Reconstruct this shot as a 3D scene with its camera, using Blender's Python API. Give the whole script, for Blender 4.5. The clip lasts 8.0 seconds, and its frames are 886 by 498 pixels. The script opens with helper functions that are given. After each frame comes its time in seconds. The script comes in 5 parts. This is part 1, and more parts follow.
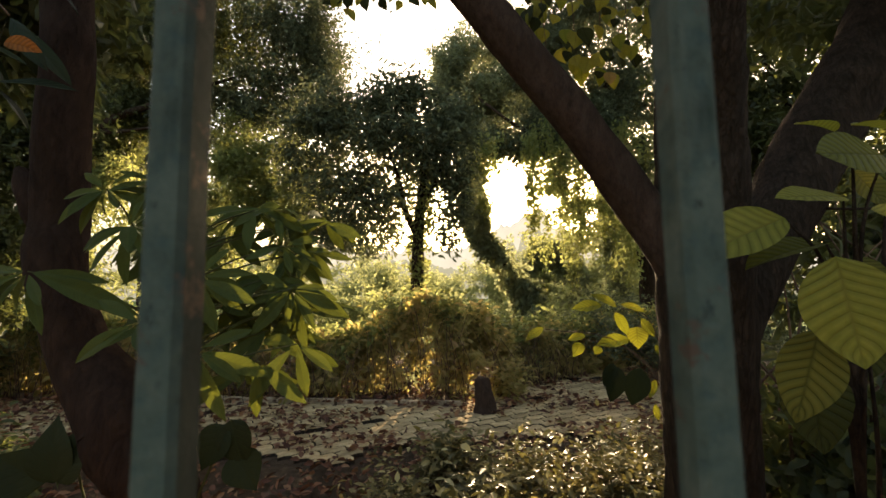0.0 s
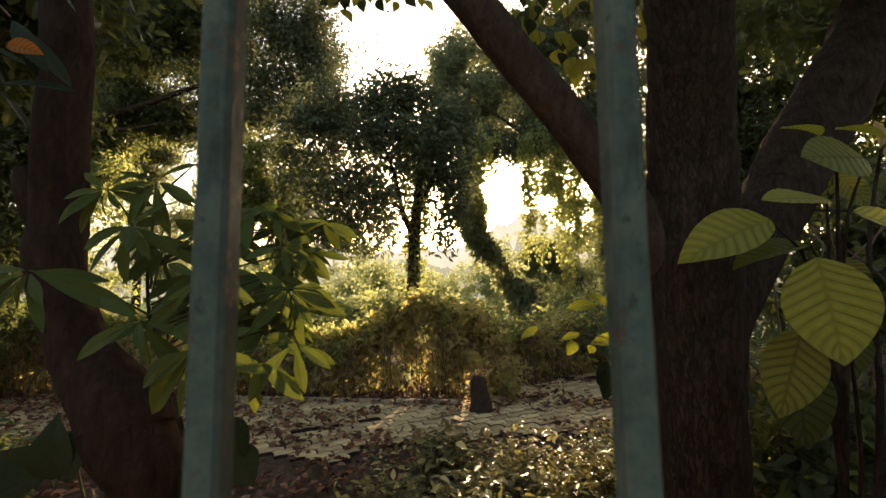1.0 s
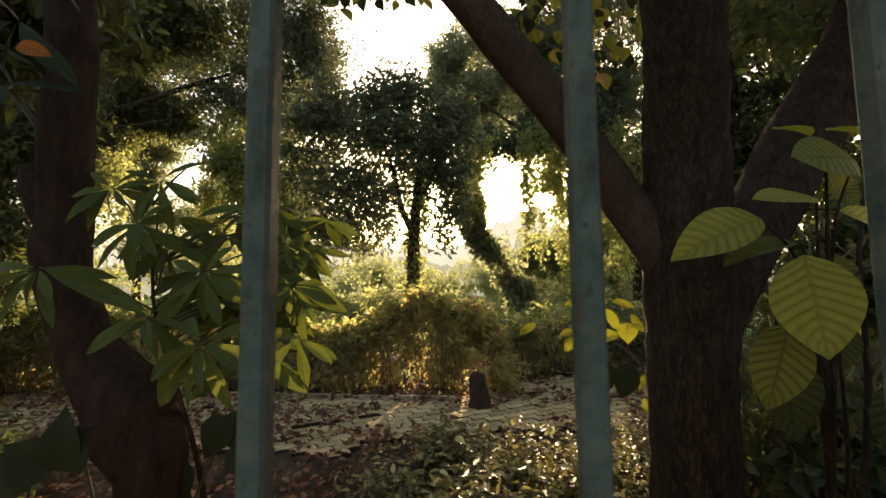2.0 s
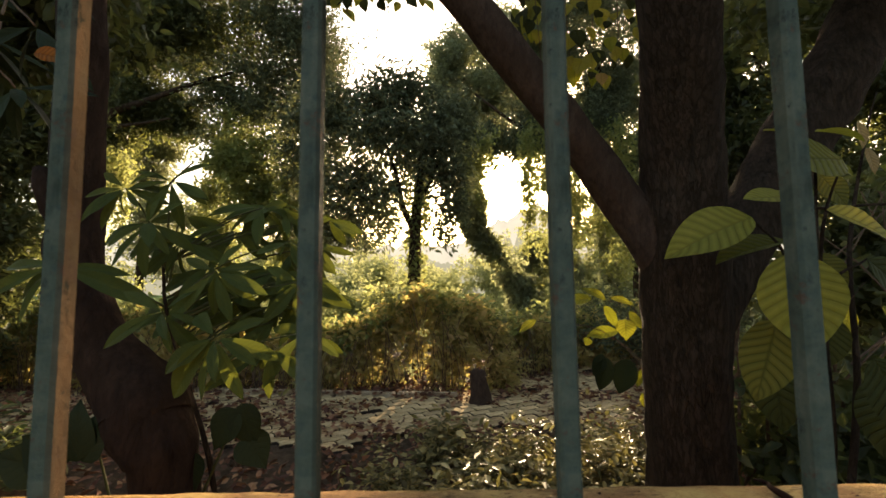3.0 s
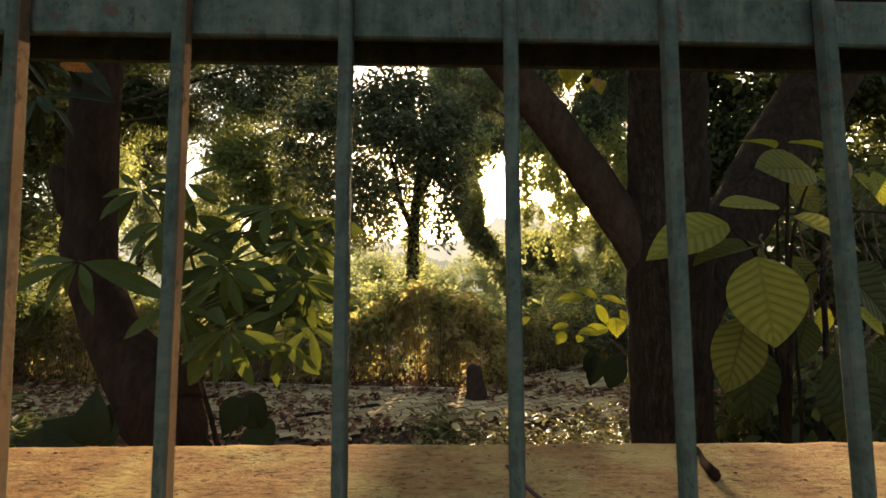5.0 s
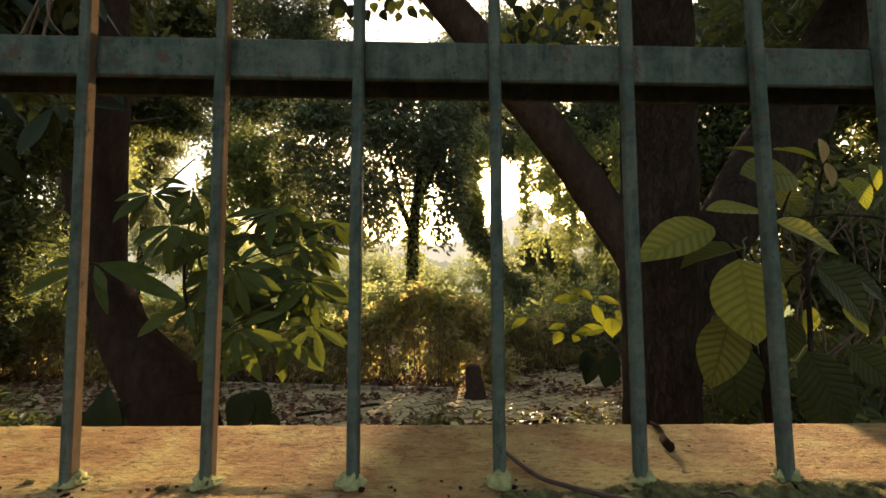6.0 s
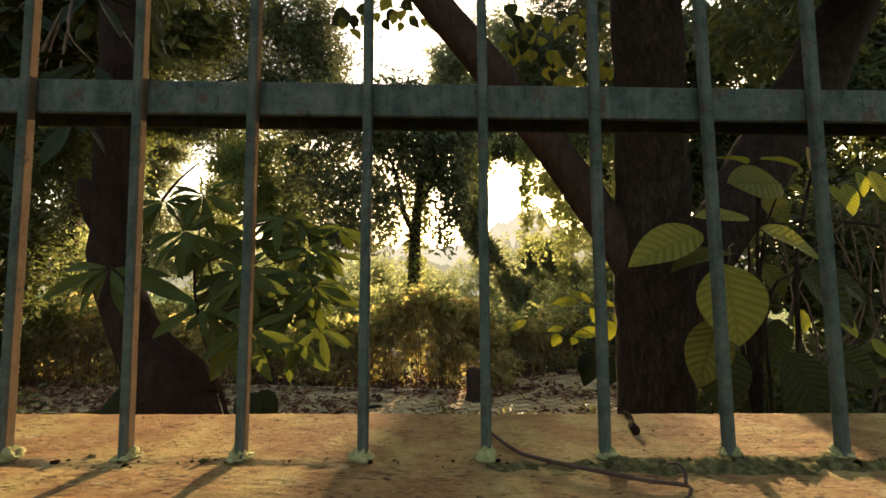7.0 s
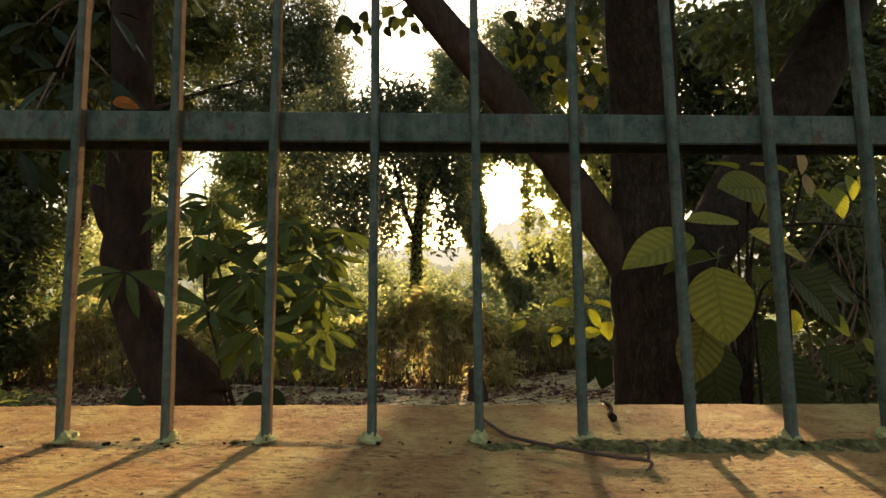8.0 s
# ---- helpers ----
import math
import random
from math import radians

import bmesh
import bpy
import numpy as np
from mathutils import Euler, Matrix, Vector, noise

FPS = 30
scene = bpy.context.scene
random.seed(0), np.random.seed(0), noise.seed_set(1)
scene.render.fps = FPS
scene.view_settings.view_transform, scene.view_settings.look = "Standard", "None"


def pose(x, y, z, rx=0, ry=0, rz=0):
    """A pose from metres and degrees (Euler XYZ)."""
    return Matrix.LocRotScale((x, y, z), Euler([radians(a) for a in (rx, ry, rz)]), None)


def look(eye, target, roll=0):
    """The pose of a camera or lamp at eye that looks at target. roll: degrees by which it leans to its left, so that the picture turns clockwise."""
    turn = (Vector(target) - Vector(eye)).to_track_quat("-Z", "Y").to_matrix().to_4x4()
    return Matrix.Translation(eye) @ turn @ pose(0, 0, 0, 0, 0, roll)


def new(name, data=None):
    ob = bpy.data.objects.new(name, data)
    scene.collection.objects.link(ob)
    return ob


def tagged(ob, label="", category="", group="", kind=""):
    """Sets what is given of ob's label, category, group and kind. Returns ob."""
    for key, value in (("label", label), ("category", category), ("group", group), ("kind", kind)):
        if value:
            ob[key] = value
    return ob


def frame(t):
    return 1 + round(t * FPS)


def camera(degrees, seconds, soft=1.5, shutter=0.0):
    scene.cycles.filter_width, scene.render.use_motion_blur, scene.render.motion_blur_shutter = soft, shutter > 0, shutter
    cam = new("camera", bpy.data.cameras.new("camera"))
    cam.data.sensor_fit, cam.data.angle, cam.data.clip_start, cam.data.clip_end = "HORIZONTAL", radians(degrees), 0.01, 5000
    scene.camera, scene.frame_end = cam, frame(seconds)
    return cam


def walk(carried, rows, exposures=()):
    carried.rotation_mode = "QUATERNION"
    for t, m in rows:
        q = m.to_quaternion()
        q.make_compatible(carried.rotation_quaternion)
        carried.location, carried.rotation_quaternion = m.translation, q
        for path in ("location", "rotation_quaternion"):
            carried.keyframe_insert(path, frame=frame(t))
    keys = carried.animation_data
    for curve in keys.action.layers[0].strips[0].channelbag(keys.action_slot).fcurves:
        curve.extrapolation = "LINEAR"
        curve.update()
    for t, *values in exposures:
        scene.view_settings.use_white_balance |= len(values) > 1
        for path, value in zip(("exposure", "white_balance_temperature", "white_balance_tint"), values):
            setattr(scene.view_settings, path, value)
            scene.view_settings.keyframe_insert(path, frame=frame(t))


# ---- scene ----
cam = camera(93.0, 8.0, soft=1.55)
cam.data.dof.use_dof, cam.data.dof.focus_distance, cam.data.dof.aperture_fstop = True, 3.0, 14.0
PATH = [
    (0, (-0.0616, -0.1038, 1.0792), (-0.0647, 1.8870, 1.2700), -0.41),
    (0.5, (-0.0599, -0.1178, 1.0786), (-0.0544, 1.8729, 1.2716), -0.38),
    (1, (-0.0581, -0.1317, 1.0781), (-0.0447, 1.8593, 1.2669), -0.34),
    (1.5, (-0.0564, -0.1456, 1.0775), (-0.0390, 1.8459, 1.2601), -0.30),
    (3, (-0.0613, -0.2150, 1.0720), (-0.0491, 1.7781, 1.2382), -0.34),
    (3.5, (-0.0623, -0.2384, 1.0716), (-0.0456, 1.7549, 1.2340), -0.19),
    (4, (-0.0633, -0.2618, 1.0713), (-0.0434, 1.7319, 1.2277), -0.04),
    (4.5, (-0.0587, -0.2872, 1.0729), (-0.0398, 1.7067, 1.2280), 0.09),
    (5.8, (-0.0537, -0.3671, 1.0749), (-0.0325, 1.6268, 1.2287), 0.26),
    (6, (-0.0526, -0.3818, 1.0743), (-0.0314, 1.6118, 1.2333), 0.24),
    (6.5, (-0.0498, -0.4175, 1.0759), (-0.0313, 1.5757, 1.2404), 0.25),
    (7, (-0.0470, -0.4532, 1.0776), (-0.0338, 1.5392, 1.2511), 0.26),
    (7.5, (-0.0448, -0.4862, 1.0797), (-0.0343, 1.5062, 1.2527), 0.17),
    (8, (-0.0425, -0.5193, 1.0818), (-0.0389, 1.4727, 1.2606), 0.08),
]
walk(cam, [(t, look(eye, target, roll)) for t, eye, target, roll in PATH], [(0, 1.98, 7050, 14), (4, 1.94, 7000, 13), (8, 1.86, 7300, 12)])

# ---- world, sun, exposure ----
GROUND = -0.38           # level of the paving; the coping's top lies at 0.9
COPE = 0.9
SUN_AZ, SUN_EL = radians(12.0), radians(12.5)   # azimuth from +y towards +x
SUN_DIR = Vector((math.sin(SUN_AZ) * math.cos(SUN_EL), math.cos(SUN_AZ) * math.cos(SUN_EL), math.sin(SUN_EL)))

world = bpy.data.worlds.new("sky")
scene.world = world
world.use_nodes = True
wn, wl = world.node_tree.nodes, world.node_tree.links
sky = wn.new("ShaderNodeTexSky")
sky.sky_type = "NISHITA"
sky.sun_disc = False
sky.sun_elevation, sky.sun_rotation = SUN_EL, SUN_AZ
sky.dust_density, sky.air_density = 5.0, 1.2
wl.new(sky.outputs[0], wn["Background"].inputs[0])
wn["Background"].inputs[1].default_value = 0.15

sun = new("sun", bpy.data.lights.new("sun", "SUN"))
sun.data.energy, sun.data.angle, sun.data.color = 4.1, radians(0.6), (1.0, 0.80, 0.52)
sun.matrix_world = Matrix.Translation((3, 20, 8)) @ SUN_DIR.to_track_quat("Z", "Y").to_matrix().to_4x4()

# ---- materials ----
def material(name):
    m = bpy.data.materials.new(name)
    m.use_nodes = True
    return m, m.node_tree.nodes, m.node_tree.links, m.node_tree.nodes["Principled BSDF"]


def ramp(nodes, links, fac, stops):
    r = nodes.new("ShaderNodeValToRGB")
    e = r.color_ramp.elements
    while len(e) < len(stops):
        e.new(0.5)
    for el, (p, c) in zip(e, stops):
        el.position, el.color = p, (*c, 1) if len(c) == 3 else c
    links.new(fac, r.inputs[0])
    return r.outputs[0]


def noise_tex(nodes, links, scale, detail=6, rough=0.6, stretch=(1, 1, 1), coord="Object", distort=0.0):
    tc, mp, n = nodes.new("ShaderNodeTexCoord"), nodes.new("ShaderNodeMapping"), nodes.new("ShaderNodeTexNoise")
    mp.inputs["Scale"].default_value = stretch
    n.inputs["Scale"].default_value, n.inputs["Detail"].default_value, n.inputs["Roughness"].default_value = scale, detail, rough
    n.inputs["Distortion"].default_value = distort
    links.new(tc.outputs[coord], mp.inputs[0])
    links.new(mp.outputs[0], n.inputs["Vector"])
    return n.outputs[0]


def maths(nodes, links, op, a, b=None, clamp=False):
    m = nodes.new("ShaderNodeMath")
    m.operation, m.use_clamp = op, clamp
    for k, v in ((0, a), (1, b)):
        if v is None:
            continue
        if isinstance(v, (int, float)):
            m.inputs[k].default_value = v
        else:
            links.new(v, m.inputs[k])
    return m.outputs[0]


def mixed(nodes, links, fac, a, b, mode="MIX"):
    m = nodes.new("ShaderNodeMix")
    m.data_type, m.blend_type = "RGBA", mode
    for k, v in ((0, fac), (6, a), (7, b)):
        if isinstance(v, (int, float)):
            m.inputs[k].default_value = v
        elif isinstance(v, tuple):
            m.inputs[k].default_value = (*v, 1)
        else:
            links.new(v, m.inputs[k])
    return m.outputs[2]


def bump(nodes, links, height, bsdf, strength, distance):
    b = nodes.new("ShaderNodeBump")
    b.inputs["Strength"].default_value, b.inputs["Distance"].default_value = strength, distance
    links.new(height, b.inputs["Height"])
    links.new(b.outputs[0], bsdf.inputs["Normal"])
    return b


def leaf_material(name, stops, glow, share=0.45, rough=0.5, island=True, gloss=0.25):
    """Small leaves: colour by leaf, light shining through."""
    m, n, l, p = material(name)
    if island:
        rnd = n.new("ShaderNodeNewGeometry").outputs["Random Per Island"]
    else:
        rnd = n.new("ShaderNodeObjectInfo").outputs["Random"]
    col = ramp(n, l, rnd, stops)
    l.new(col, p.inputs["Base Color"])
    p.inputs["Roughness"].default_value = rough
    p.inputs["Specular IOR Level"].default_value = gloss
    t = n.new("ShaderNodeBsdfTranslucent")
    l.new(mixed(n, l, 0.35, glow, col), t.inputs[0])
    mx = n.new("ShaderNodeMixShader")
    mx.inputs[0].default_value = share
    l.new(p.outputs[0], mx.inputs[1])
    l.new(t.outputs[0], mx.inputs[2])
    l.new(mx.outputs[0], n["Material Output"].inputs[0])
    return m


def veined_material(name, dark, light, glow, veins=9.0, slant=1.3, share=0.4, pucker_shade=0.80):
    """Large leaves: midrib and side veins from the leaf's own length and width (its UV map)."""
    m, n, l, p = material(name)
    uv = n.new("ShaderNodeUVMap")
    sep = n.new("ShaderNodeSeparateXYZ")
    l.new(uv.outputs[0], sep.inputs[0])
    across = maths(n, l, "ABSOLUTE", maths(n, l, "SUBTRACT", sep.outputs[1], 0.5))          # 0 at midrib, 0.5 at edge
    phase = maths(n, l, "SUBTRACT", maths(n, l, "MULTIPLY", sep.outputs[0], veins), maths(n, l, "MULTIPLY", across, slant * 3.0))
    saw = maths(n, l, "ABSOLUTE", maths(n, l, "SUBTRACT", maths(n, l, "FRACT", phase), 0.5))
    vein = maths(n, l, "SMOOTH_MIN", 1.0, maths(n, l, "MULTIPLY", maths(n, l, "SUBTRACT", 0.5, saw), 9.0))   # 0 on a vein
    rib = maths(n, l, "MULTIPLY", across, 18.0, clamp=True)
    line = maths(n, l, "MULTIPLY", maths(n, l, "MINIMUM", vein, 1.0), rib, clamp=True)
    rnd = n.new("ShaderNodeObjectInfo").outputs["Random"]
    spots = noise_tex(n, l, 9.0, 5)
    body = mixed(n, l, rnd, dark, light)
    body = mixed(n, l, ramp(n, l, spots, [(0.35, (0, 0, 0)), (0.75, (0.5, 0.5, 0.5))]), body, light)
    fleck = noise_tex(n, l, 60.0, 3)
    body = mixed(n, l, ramp(n, l, fleck, [(0.68, (0, 0, 0)), (0.74, (0.7, 0.7, 0.7))]), body, (0.12, 0.06, 0.02))
    # shading of the puckered blade between veins, multiplied into its colour
    body = mixed(n, l, 1.0, body, ramp(n, l, saw, [(0.0, (2 - pucker_shade - 0.06,) * 3), (0.5, (pucker_shade,) * 3)]), "MULTIPLY")
    pale = tuple(min(1.0, c * (0.60 if pucker_shade < 0.9 else 0.85)) for c in light)
    col = mixed(n, l, ramp(n, l, line, [(0.0, (0, 0, 0)), (0.85, (1, 1, 1))]), pale, body)
    l.new(col, p.inputs["Base Color"])
    p.inputs["Roughness"].default_value = 0.55
    p.inputs["Specular IOR Level"].default_value = 0.06
    b = bump(n, l, maths(n, l, "SUBTRACT", line, saw), p, 0.6 if pucker_shade < 0.9 else 0.3, 0.005 if pucker_shade < 0.9 else 0.002)
    t = n.new("ShaderNodeBsdfTranslucent")
    l.new(mixed(n, l, 1.0, col, glow, "MULTIPLY"), t.inputs[0])
    mx = n.new("ShaderNodeMixShader")
    mx.inputs[0].default_value = share
    l.new(p.outputs[0], mx.inputs[1])
    l.new(t.outputs[0], mx.inputs[2])
    l.new(mx.outputs[0], n["Material Output"].inputs[0])
    return m


def bark_material(name, dark, light, scale=1.0, cracks=0.7):
    m, n, l, p = material(name)
    a = noise_tex(n, l, 14 * scale, 10, 0.7, (1, 1, 0.35), distort=0.2)
    b = noise_tex(n, l, 3 * scale, 4)
    v = n.new("ShaderNodeTexVoronoi")
    v.feature = "DISTANCE_TO_EDGE"
    v.inputs["Scale"].default_value = 26 * scale
    tc, mp = n.new("ShaderNodeTexCoord"), n.new("ShaderNodeMapping")
    mp.inputs["Scale"].default_value = (1, 1, 0.3)
    l.new(tc.outputs["Object"], mp.inputs[0])
    l.new(mixed(n, l, 0.12, mp.outputs[0], a), v.inputs["Vector"])
    crack = ramp(n, l, v.outputs[0], [(0.0, (0.3, 0.3, 0.3)), (0.16, (1, 1, 1))])
    col = ramp(n, l, a, [(0.3, dark), (0.62, light)])
    col = mixed(n, l, ramp(n, l, b, [(0.45, (0, 0, 0)), (0.7, (0.6, 0.6, 0.6))]), col, tuple(c * 0.6 for c in light))
    col = mixed(n, l, cracks, col, crack, "MULTIPLY")
    l.new(col, p.inputs["Base Color"])
    p.inputs["Roughness"].default_value = 0.9
    p.inputs["Specular IOR Level"].default_value = 0.03
    h = maths(n, l, "ADD", a, maths(n, l, "MULTIPLY", crack, 0.5 * cracks))
    bump(n, l, h, p, 0.9, 0.025)
    return m


def paint_material(name="green_paint", sunlit_rust=0.0):
    """Old blue-green enamel on iron: brush marks, chalky patches, chips; the +x side holds rusting with sunlight, or
    shade, in its colour.
    """
    m, n, l, p = material(name)
    big, fine = noise_tex(n, l, 30, 8, 0.7), noise_tex(n, l, 160, 5, 0.7)
    long = noise_tex(n, l, 70, 6, 0.65, (1, 1, 0.12))
    col = ramp(n, l, big, [(0.34, (0.030, 0.038, 0.029)), (0.5, (0.062, 0.075, 0.057)), (0.66, (0.102, 0.108, 0.080))])
    col = mixed(n, l, ramp(n, l, long, [(0.48, (0, 0, 0)), (0.68, (0.7, 0.7, 0.7))]), col, (0.125, 0.124, 0.092))
    col = mixed(n, l, ramp(n, l, fine, [(0.3, (0.6, 0.6, 0.6)), (0.5, (0, 0, 0))]), col, (0.030, 0.050, 0.048))
    sep = n.new("ShaderNodeSeparateXYZ")
    l.new(n.new("ShaderNodeNewGeometry").outputs["True Normal"], sep.inputs[0])
    # warm +x side: rusting and sunlight together in one colour
    sunlit_side = maths(n, l, "MULTIPLY", maths(n, l, "SUBTRACT", sep.outputs[0], 0.6), 2.0 * sunlit_rust, clamp=True)
    col = mixed(n, l, maths(n, l, "MULTIPLY", sunlit_side, ramp(n, l, long, [(0.3, (0.6, 0.6, 0.6)), (0.6, (1, 1, 1))])), col, (0.105, 0.054, 0.027))
    # darkened +x side: shade put into the paint of the other bars
    side_shade = maths(n, l, "MULTIPLY", maths(n, l, "SUBTRACT", sep.outputs[0], 0.6), 2.2 * (1 - sunlit_rust), clamp=True)
    col = mixed(n, l, side_shade, col, (0.020, 0.022, 0.018))
    chips = ramp(n, l, noise_tex(n, l, 48, 8, 0.75), [(0.57, (0, 0, 0)), (0.61, (1, 1, 1))])
    dark = ramp(n, l, noise_tex(n, l, 85, 8, 0.8, (1, 1, 0.5)), [(0.36, (0.9, 0.9, 0.9)), (0.43, (0, 0, 0))])
    col = mixed(n, l, dark, col, (0.022, 0.026, 0.022))
    col = mixed(n, l, chips, col, (0.080, 0.052, 0.036))
    l.new(col, p.inputs["Base Color"])
    p.inputs["Roughness"].default_value = 0.75 + 0.2 * sunlit_rust
    p.inputs["Specular IOR Level"].default_value = 0.05 * (1 - sunlit_rust)
    bump(n, l, maths(n, l, "ADD", fine, maths(n, l, "MULTIPLY", big, 2.0)), p, 0.5, 0.002)
    return m


def plaster_material():
    """Weathered ochre coping: grain and hairline cracks along the wall, lichen-yellow patches, specks."""
    m, n, l, p = material("ochre_plaster")
    streak = noise_tex(n, l, 62, 10, 0.74, (0.42, 1, 1), distort=0.5)
    hair = noise_tex(n, l, 190, 5, 0.6, (0.16, 1, 1), distort=0.35)
    fleck = noise_tex(n, l, 330, 4, 0.65, (0.30, 1, 1))
    worn = noise_tex(n, l, 26, 5, 0.6)
    blot = noise_tex(n, l, 14, 6, 0.6)
    patch = noise_tex(n, l, 38, 8, 0.68, (0.5, 1, 1))
    grit = noise_tex(n, l, 420, 5, 0.75)
    col = ramp(n, l, streak, [(0.28, (0.18, 0.090, 0.036)), (0.48, (0.295, 0.156, 0.060)), (0.70, (0.385, 0.222, 0.088))])
    col = mixed(n, l, ramp(n, l, blot, [(0.44, (0, 0, 0)), (0.62, (0.9, 0.9, 0.9))]), col, (0.42, 0.295, 0.105))
    col = mixed(n, l, ramp(n, l, patch, [(0.58, (0, 0, 0)), (0.70, (0.6, 0.6, 0.6))]), col, (0.44, 0.37, 0.20))
    col = mixed(n, l, ramp(n, l, patch, [(0.30, (0.6, 0.6, 0.6)), (0.42, (0, 0, 0))]), col, (0.15, 0.085, 0.040))
    col = mixed(n, l, maths(n, l, "MULTIPLY", ramp(n, l, hair, [(0.35, (0.95, 0.95, 0.95)), (0.40, (0, 0, 0))]), ramp(n, l, worn, [(0.42, (0.1, 0.1, 0.1)), (0.62, (1, 1, 1))])), col, (0.070, 0.034, 0.016))
    pits = maths(n, l, "MULTIPLY", ramp(n, l, fleck, [(0.38, (1, 1, 1)), (0.43, (0, 0, 0))]), ramp(n, l, worn, [(0.38, (0.1, 0.1, 0.1)), (0.60, (1, 1, 1))]))
    col = mixed(n, l, pits, col, (0.055, 0.028, 0.014))
    col = mixed(n, l, ramp(n, l, grit, [(0.28, (0.7, 0.7, 0.7)), (0.42, (0, 0, 0))]), col, (0.12, 0.065, 0.03))
    fine = noise_tex(n, l, 900, 4, 0.7, (0.22, 1, 1))
    col = mixed(n, l, 1.0, col, ramp(n, l, fine, [(0.36, (0.62, 0.58, 0.55)), (0.48, (1, 1, 1)), (0.75, (1.08, 1.08, 1.08))]), "MULTIPLY")
    l.new(col, p.inputs["Base Color"])
    p.inputs["Roughness"].default_value = 0.9
    p.inputs["Specular IOR Level"].default_value = 0.1
    h = maths(n, l, "ADD", maths(n, l, "ADD", streak, maths(n, l, "MULTIPLY", fine, 0.6)), maths(n, l, "ADD", maths(n, l, "MULTIPLY", grit, 0.3), maths(n, l, "SUBTRACT", maths(n, l, "MULTIPLY", hair, 1.6), maths(n, l, "MULTIPLY", pits, 0.8))))
    bump(n, l, h, p, 0.9, 0.004)
    return m


def simple_material(name, stops, scale=20, rough=0.85, bumpy=0.3, depth=0.004, coord="Object", stretch=(1, 1, 1), random_mix=0.0, gloss=0.25):
    m, n, l, p = material(name)
    a = noise_tex(n, l, scale, 8, 0.65, stretch, coord)
    col = ramp(n, l, a, stops)
    if random_mix:
        rnd = n.new("ShaderNodeObjectInfo").outputs["Random"]
        isl = n.new("ShaderNodeNewGeometry").outputs["Random Per Island"]
        both = maths(n, l, "FRACT", maths(n, l, "ADD", rnd, isl))
        g = ramp(n, l, both, [(0, (1 - random_mix,) * 3), (1, (1 + random_mix,) * 3)])
        col = mixed(n, l, 1.0, col, g, "MULTIPLY")
    l.new(col, p.inputs["Base Color"])
    p.inputs["Roughness"].default_value = rough
    p.inputs["Specular IOR Level"].default_value = gloss
    bump(n, l, noise_tex(n, l, scale * 4, 6, 0.7, stretch, coord), p, bumpy, depth)
    return m


def ground_material():
    m, n, l, p = material("ground_soil")
    tc, sep = n.new("ShaderNodeTexCoord"), n.new("ShaderNodeSeparateXYZ")
    l.new(tc.outputs["Object"], sep.inputs[0])
    a, b, c = noise_tex(n, l, 9, 10, 0.7), noise_tex(n, l, 0.7, 5), noise_tex(n, l, 60, 6, 0.7)
    soil = ramp(n, l, a, [(0.3, (0.035, 0.022, 0.012)), (0.55, (0.085, 0.055, 0.032)), (0.75, (0.15, 0.10, 0.06))])
    grass = ramp(n, l, a, [(0.3, (0.06, 0.09, 0.02)), (0.6, (0.16, 0.20, 0.05)), (0.8, (0.28, 0.27, 0.09))])
    far = maths(n, l, "ADD", maths(n, l, "MULTIPLY", sep.outputs[1], 0.16), maths(n, l, "SUBTRACT", b, 1.9), clamp=True)
    l.new(mixed(n, l, far, soil, grass), p.inputs["Base Color"])
    p.inputs["Roughness"].default_value = 0.95
    p.inputs["Specular IOR Level"].default_value = 0.1
    bump(n, l, maths(n, l, "ADD", a, c), p, 0.8, 0.03)
    return m


PAINT, SUNLIT_RUST_PAINT = paint_material(), paint_material("sunlit_rust_paint", 1.0)
PLASTER, SOIL = plaster_material(), ground_material()
BARK_R = bark_material("rough_brown_bark", (0.017, 0.0125, 0.009), (0.053, 0.035, 0.024), 1.5, 0.5)
# smoother reddish bark; its lighter tone stands in for hazy sunlight
BARK_LIMB = bark_material("reddish_sun_toned_bark", (0.030, 0.019, 0.014), (0.080, 0.050, 0.035), 2.4, 0.25)
BARK_L = bark_material("smooth_brown_bark", (0.016, 0.010, 0.008), (0.040, 0.024, 0.017), 1.3, 0.2)
BARK_FAR = bark_material("dark_bark", (0.022, 0.015, 0.010), (0.07, 0.046, 0.03), 0.8)
TWIG = simple_material("twig_bark", [(0.3, (0.05, 0.03, 0.02)), (0.7, (0.14, 0.085, 0.05))], 40)
TWIG_DARK = simple_material("fallen_twig_bark", [(0.3, (0.030, 0.015, 0.010)), (0.7, (0.085, 0.045, 0.030))], 90)
GREEN_STEM = simple_material("green_stem", [(0.3, (0.035, 0.035, 0.012)), (0.7, (0.07, 0.07, 0.022))], 30)
PAVER = simple_material("concrete_paver", [(0.3, (0.24, 0.16, 0.076)), (0.55, (0.44, 0.31, 0.155)), (0.8, (0.54, 0.395, 0.21))], 14, 0.95, 0.4, 0.004, "Object", (1, 1, 1), 0.3, 0.04)
JOINT = simple_material("joint_mud", [(0.3, (0.02, 0.013, 0.008)), (0.7, (0.05, 0.033, 0.02))], 20)
STONE = simple_material("kerb_stone", [(0.3, (0.20, 0.135, 0.075)), (0.7, (0.48, 0.345, 0.21))], 12, 0.9, 0.5, 0.01)
MORTAR = simple_material("pale_green_mortar", [(0.3, (0.20, 0.18, 0.07)), (0.5, (0.38, 0.35, 0.15)), (0.72, (0.55, 0.50, 0.25))], 110, 0.95, 0.9, 0.006, gloss=0.05)
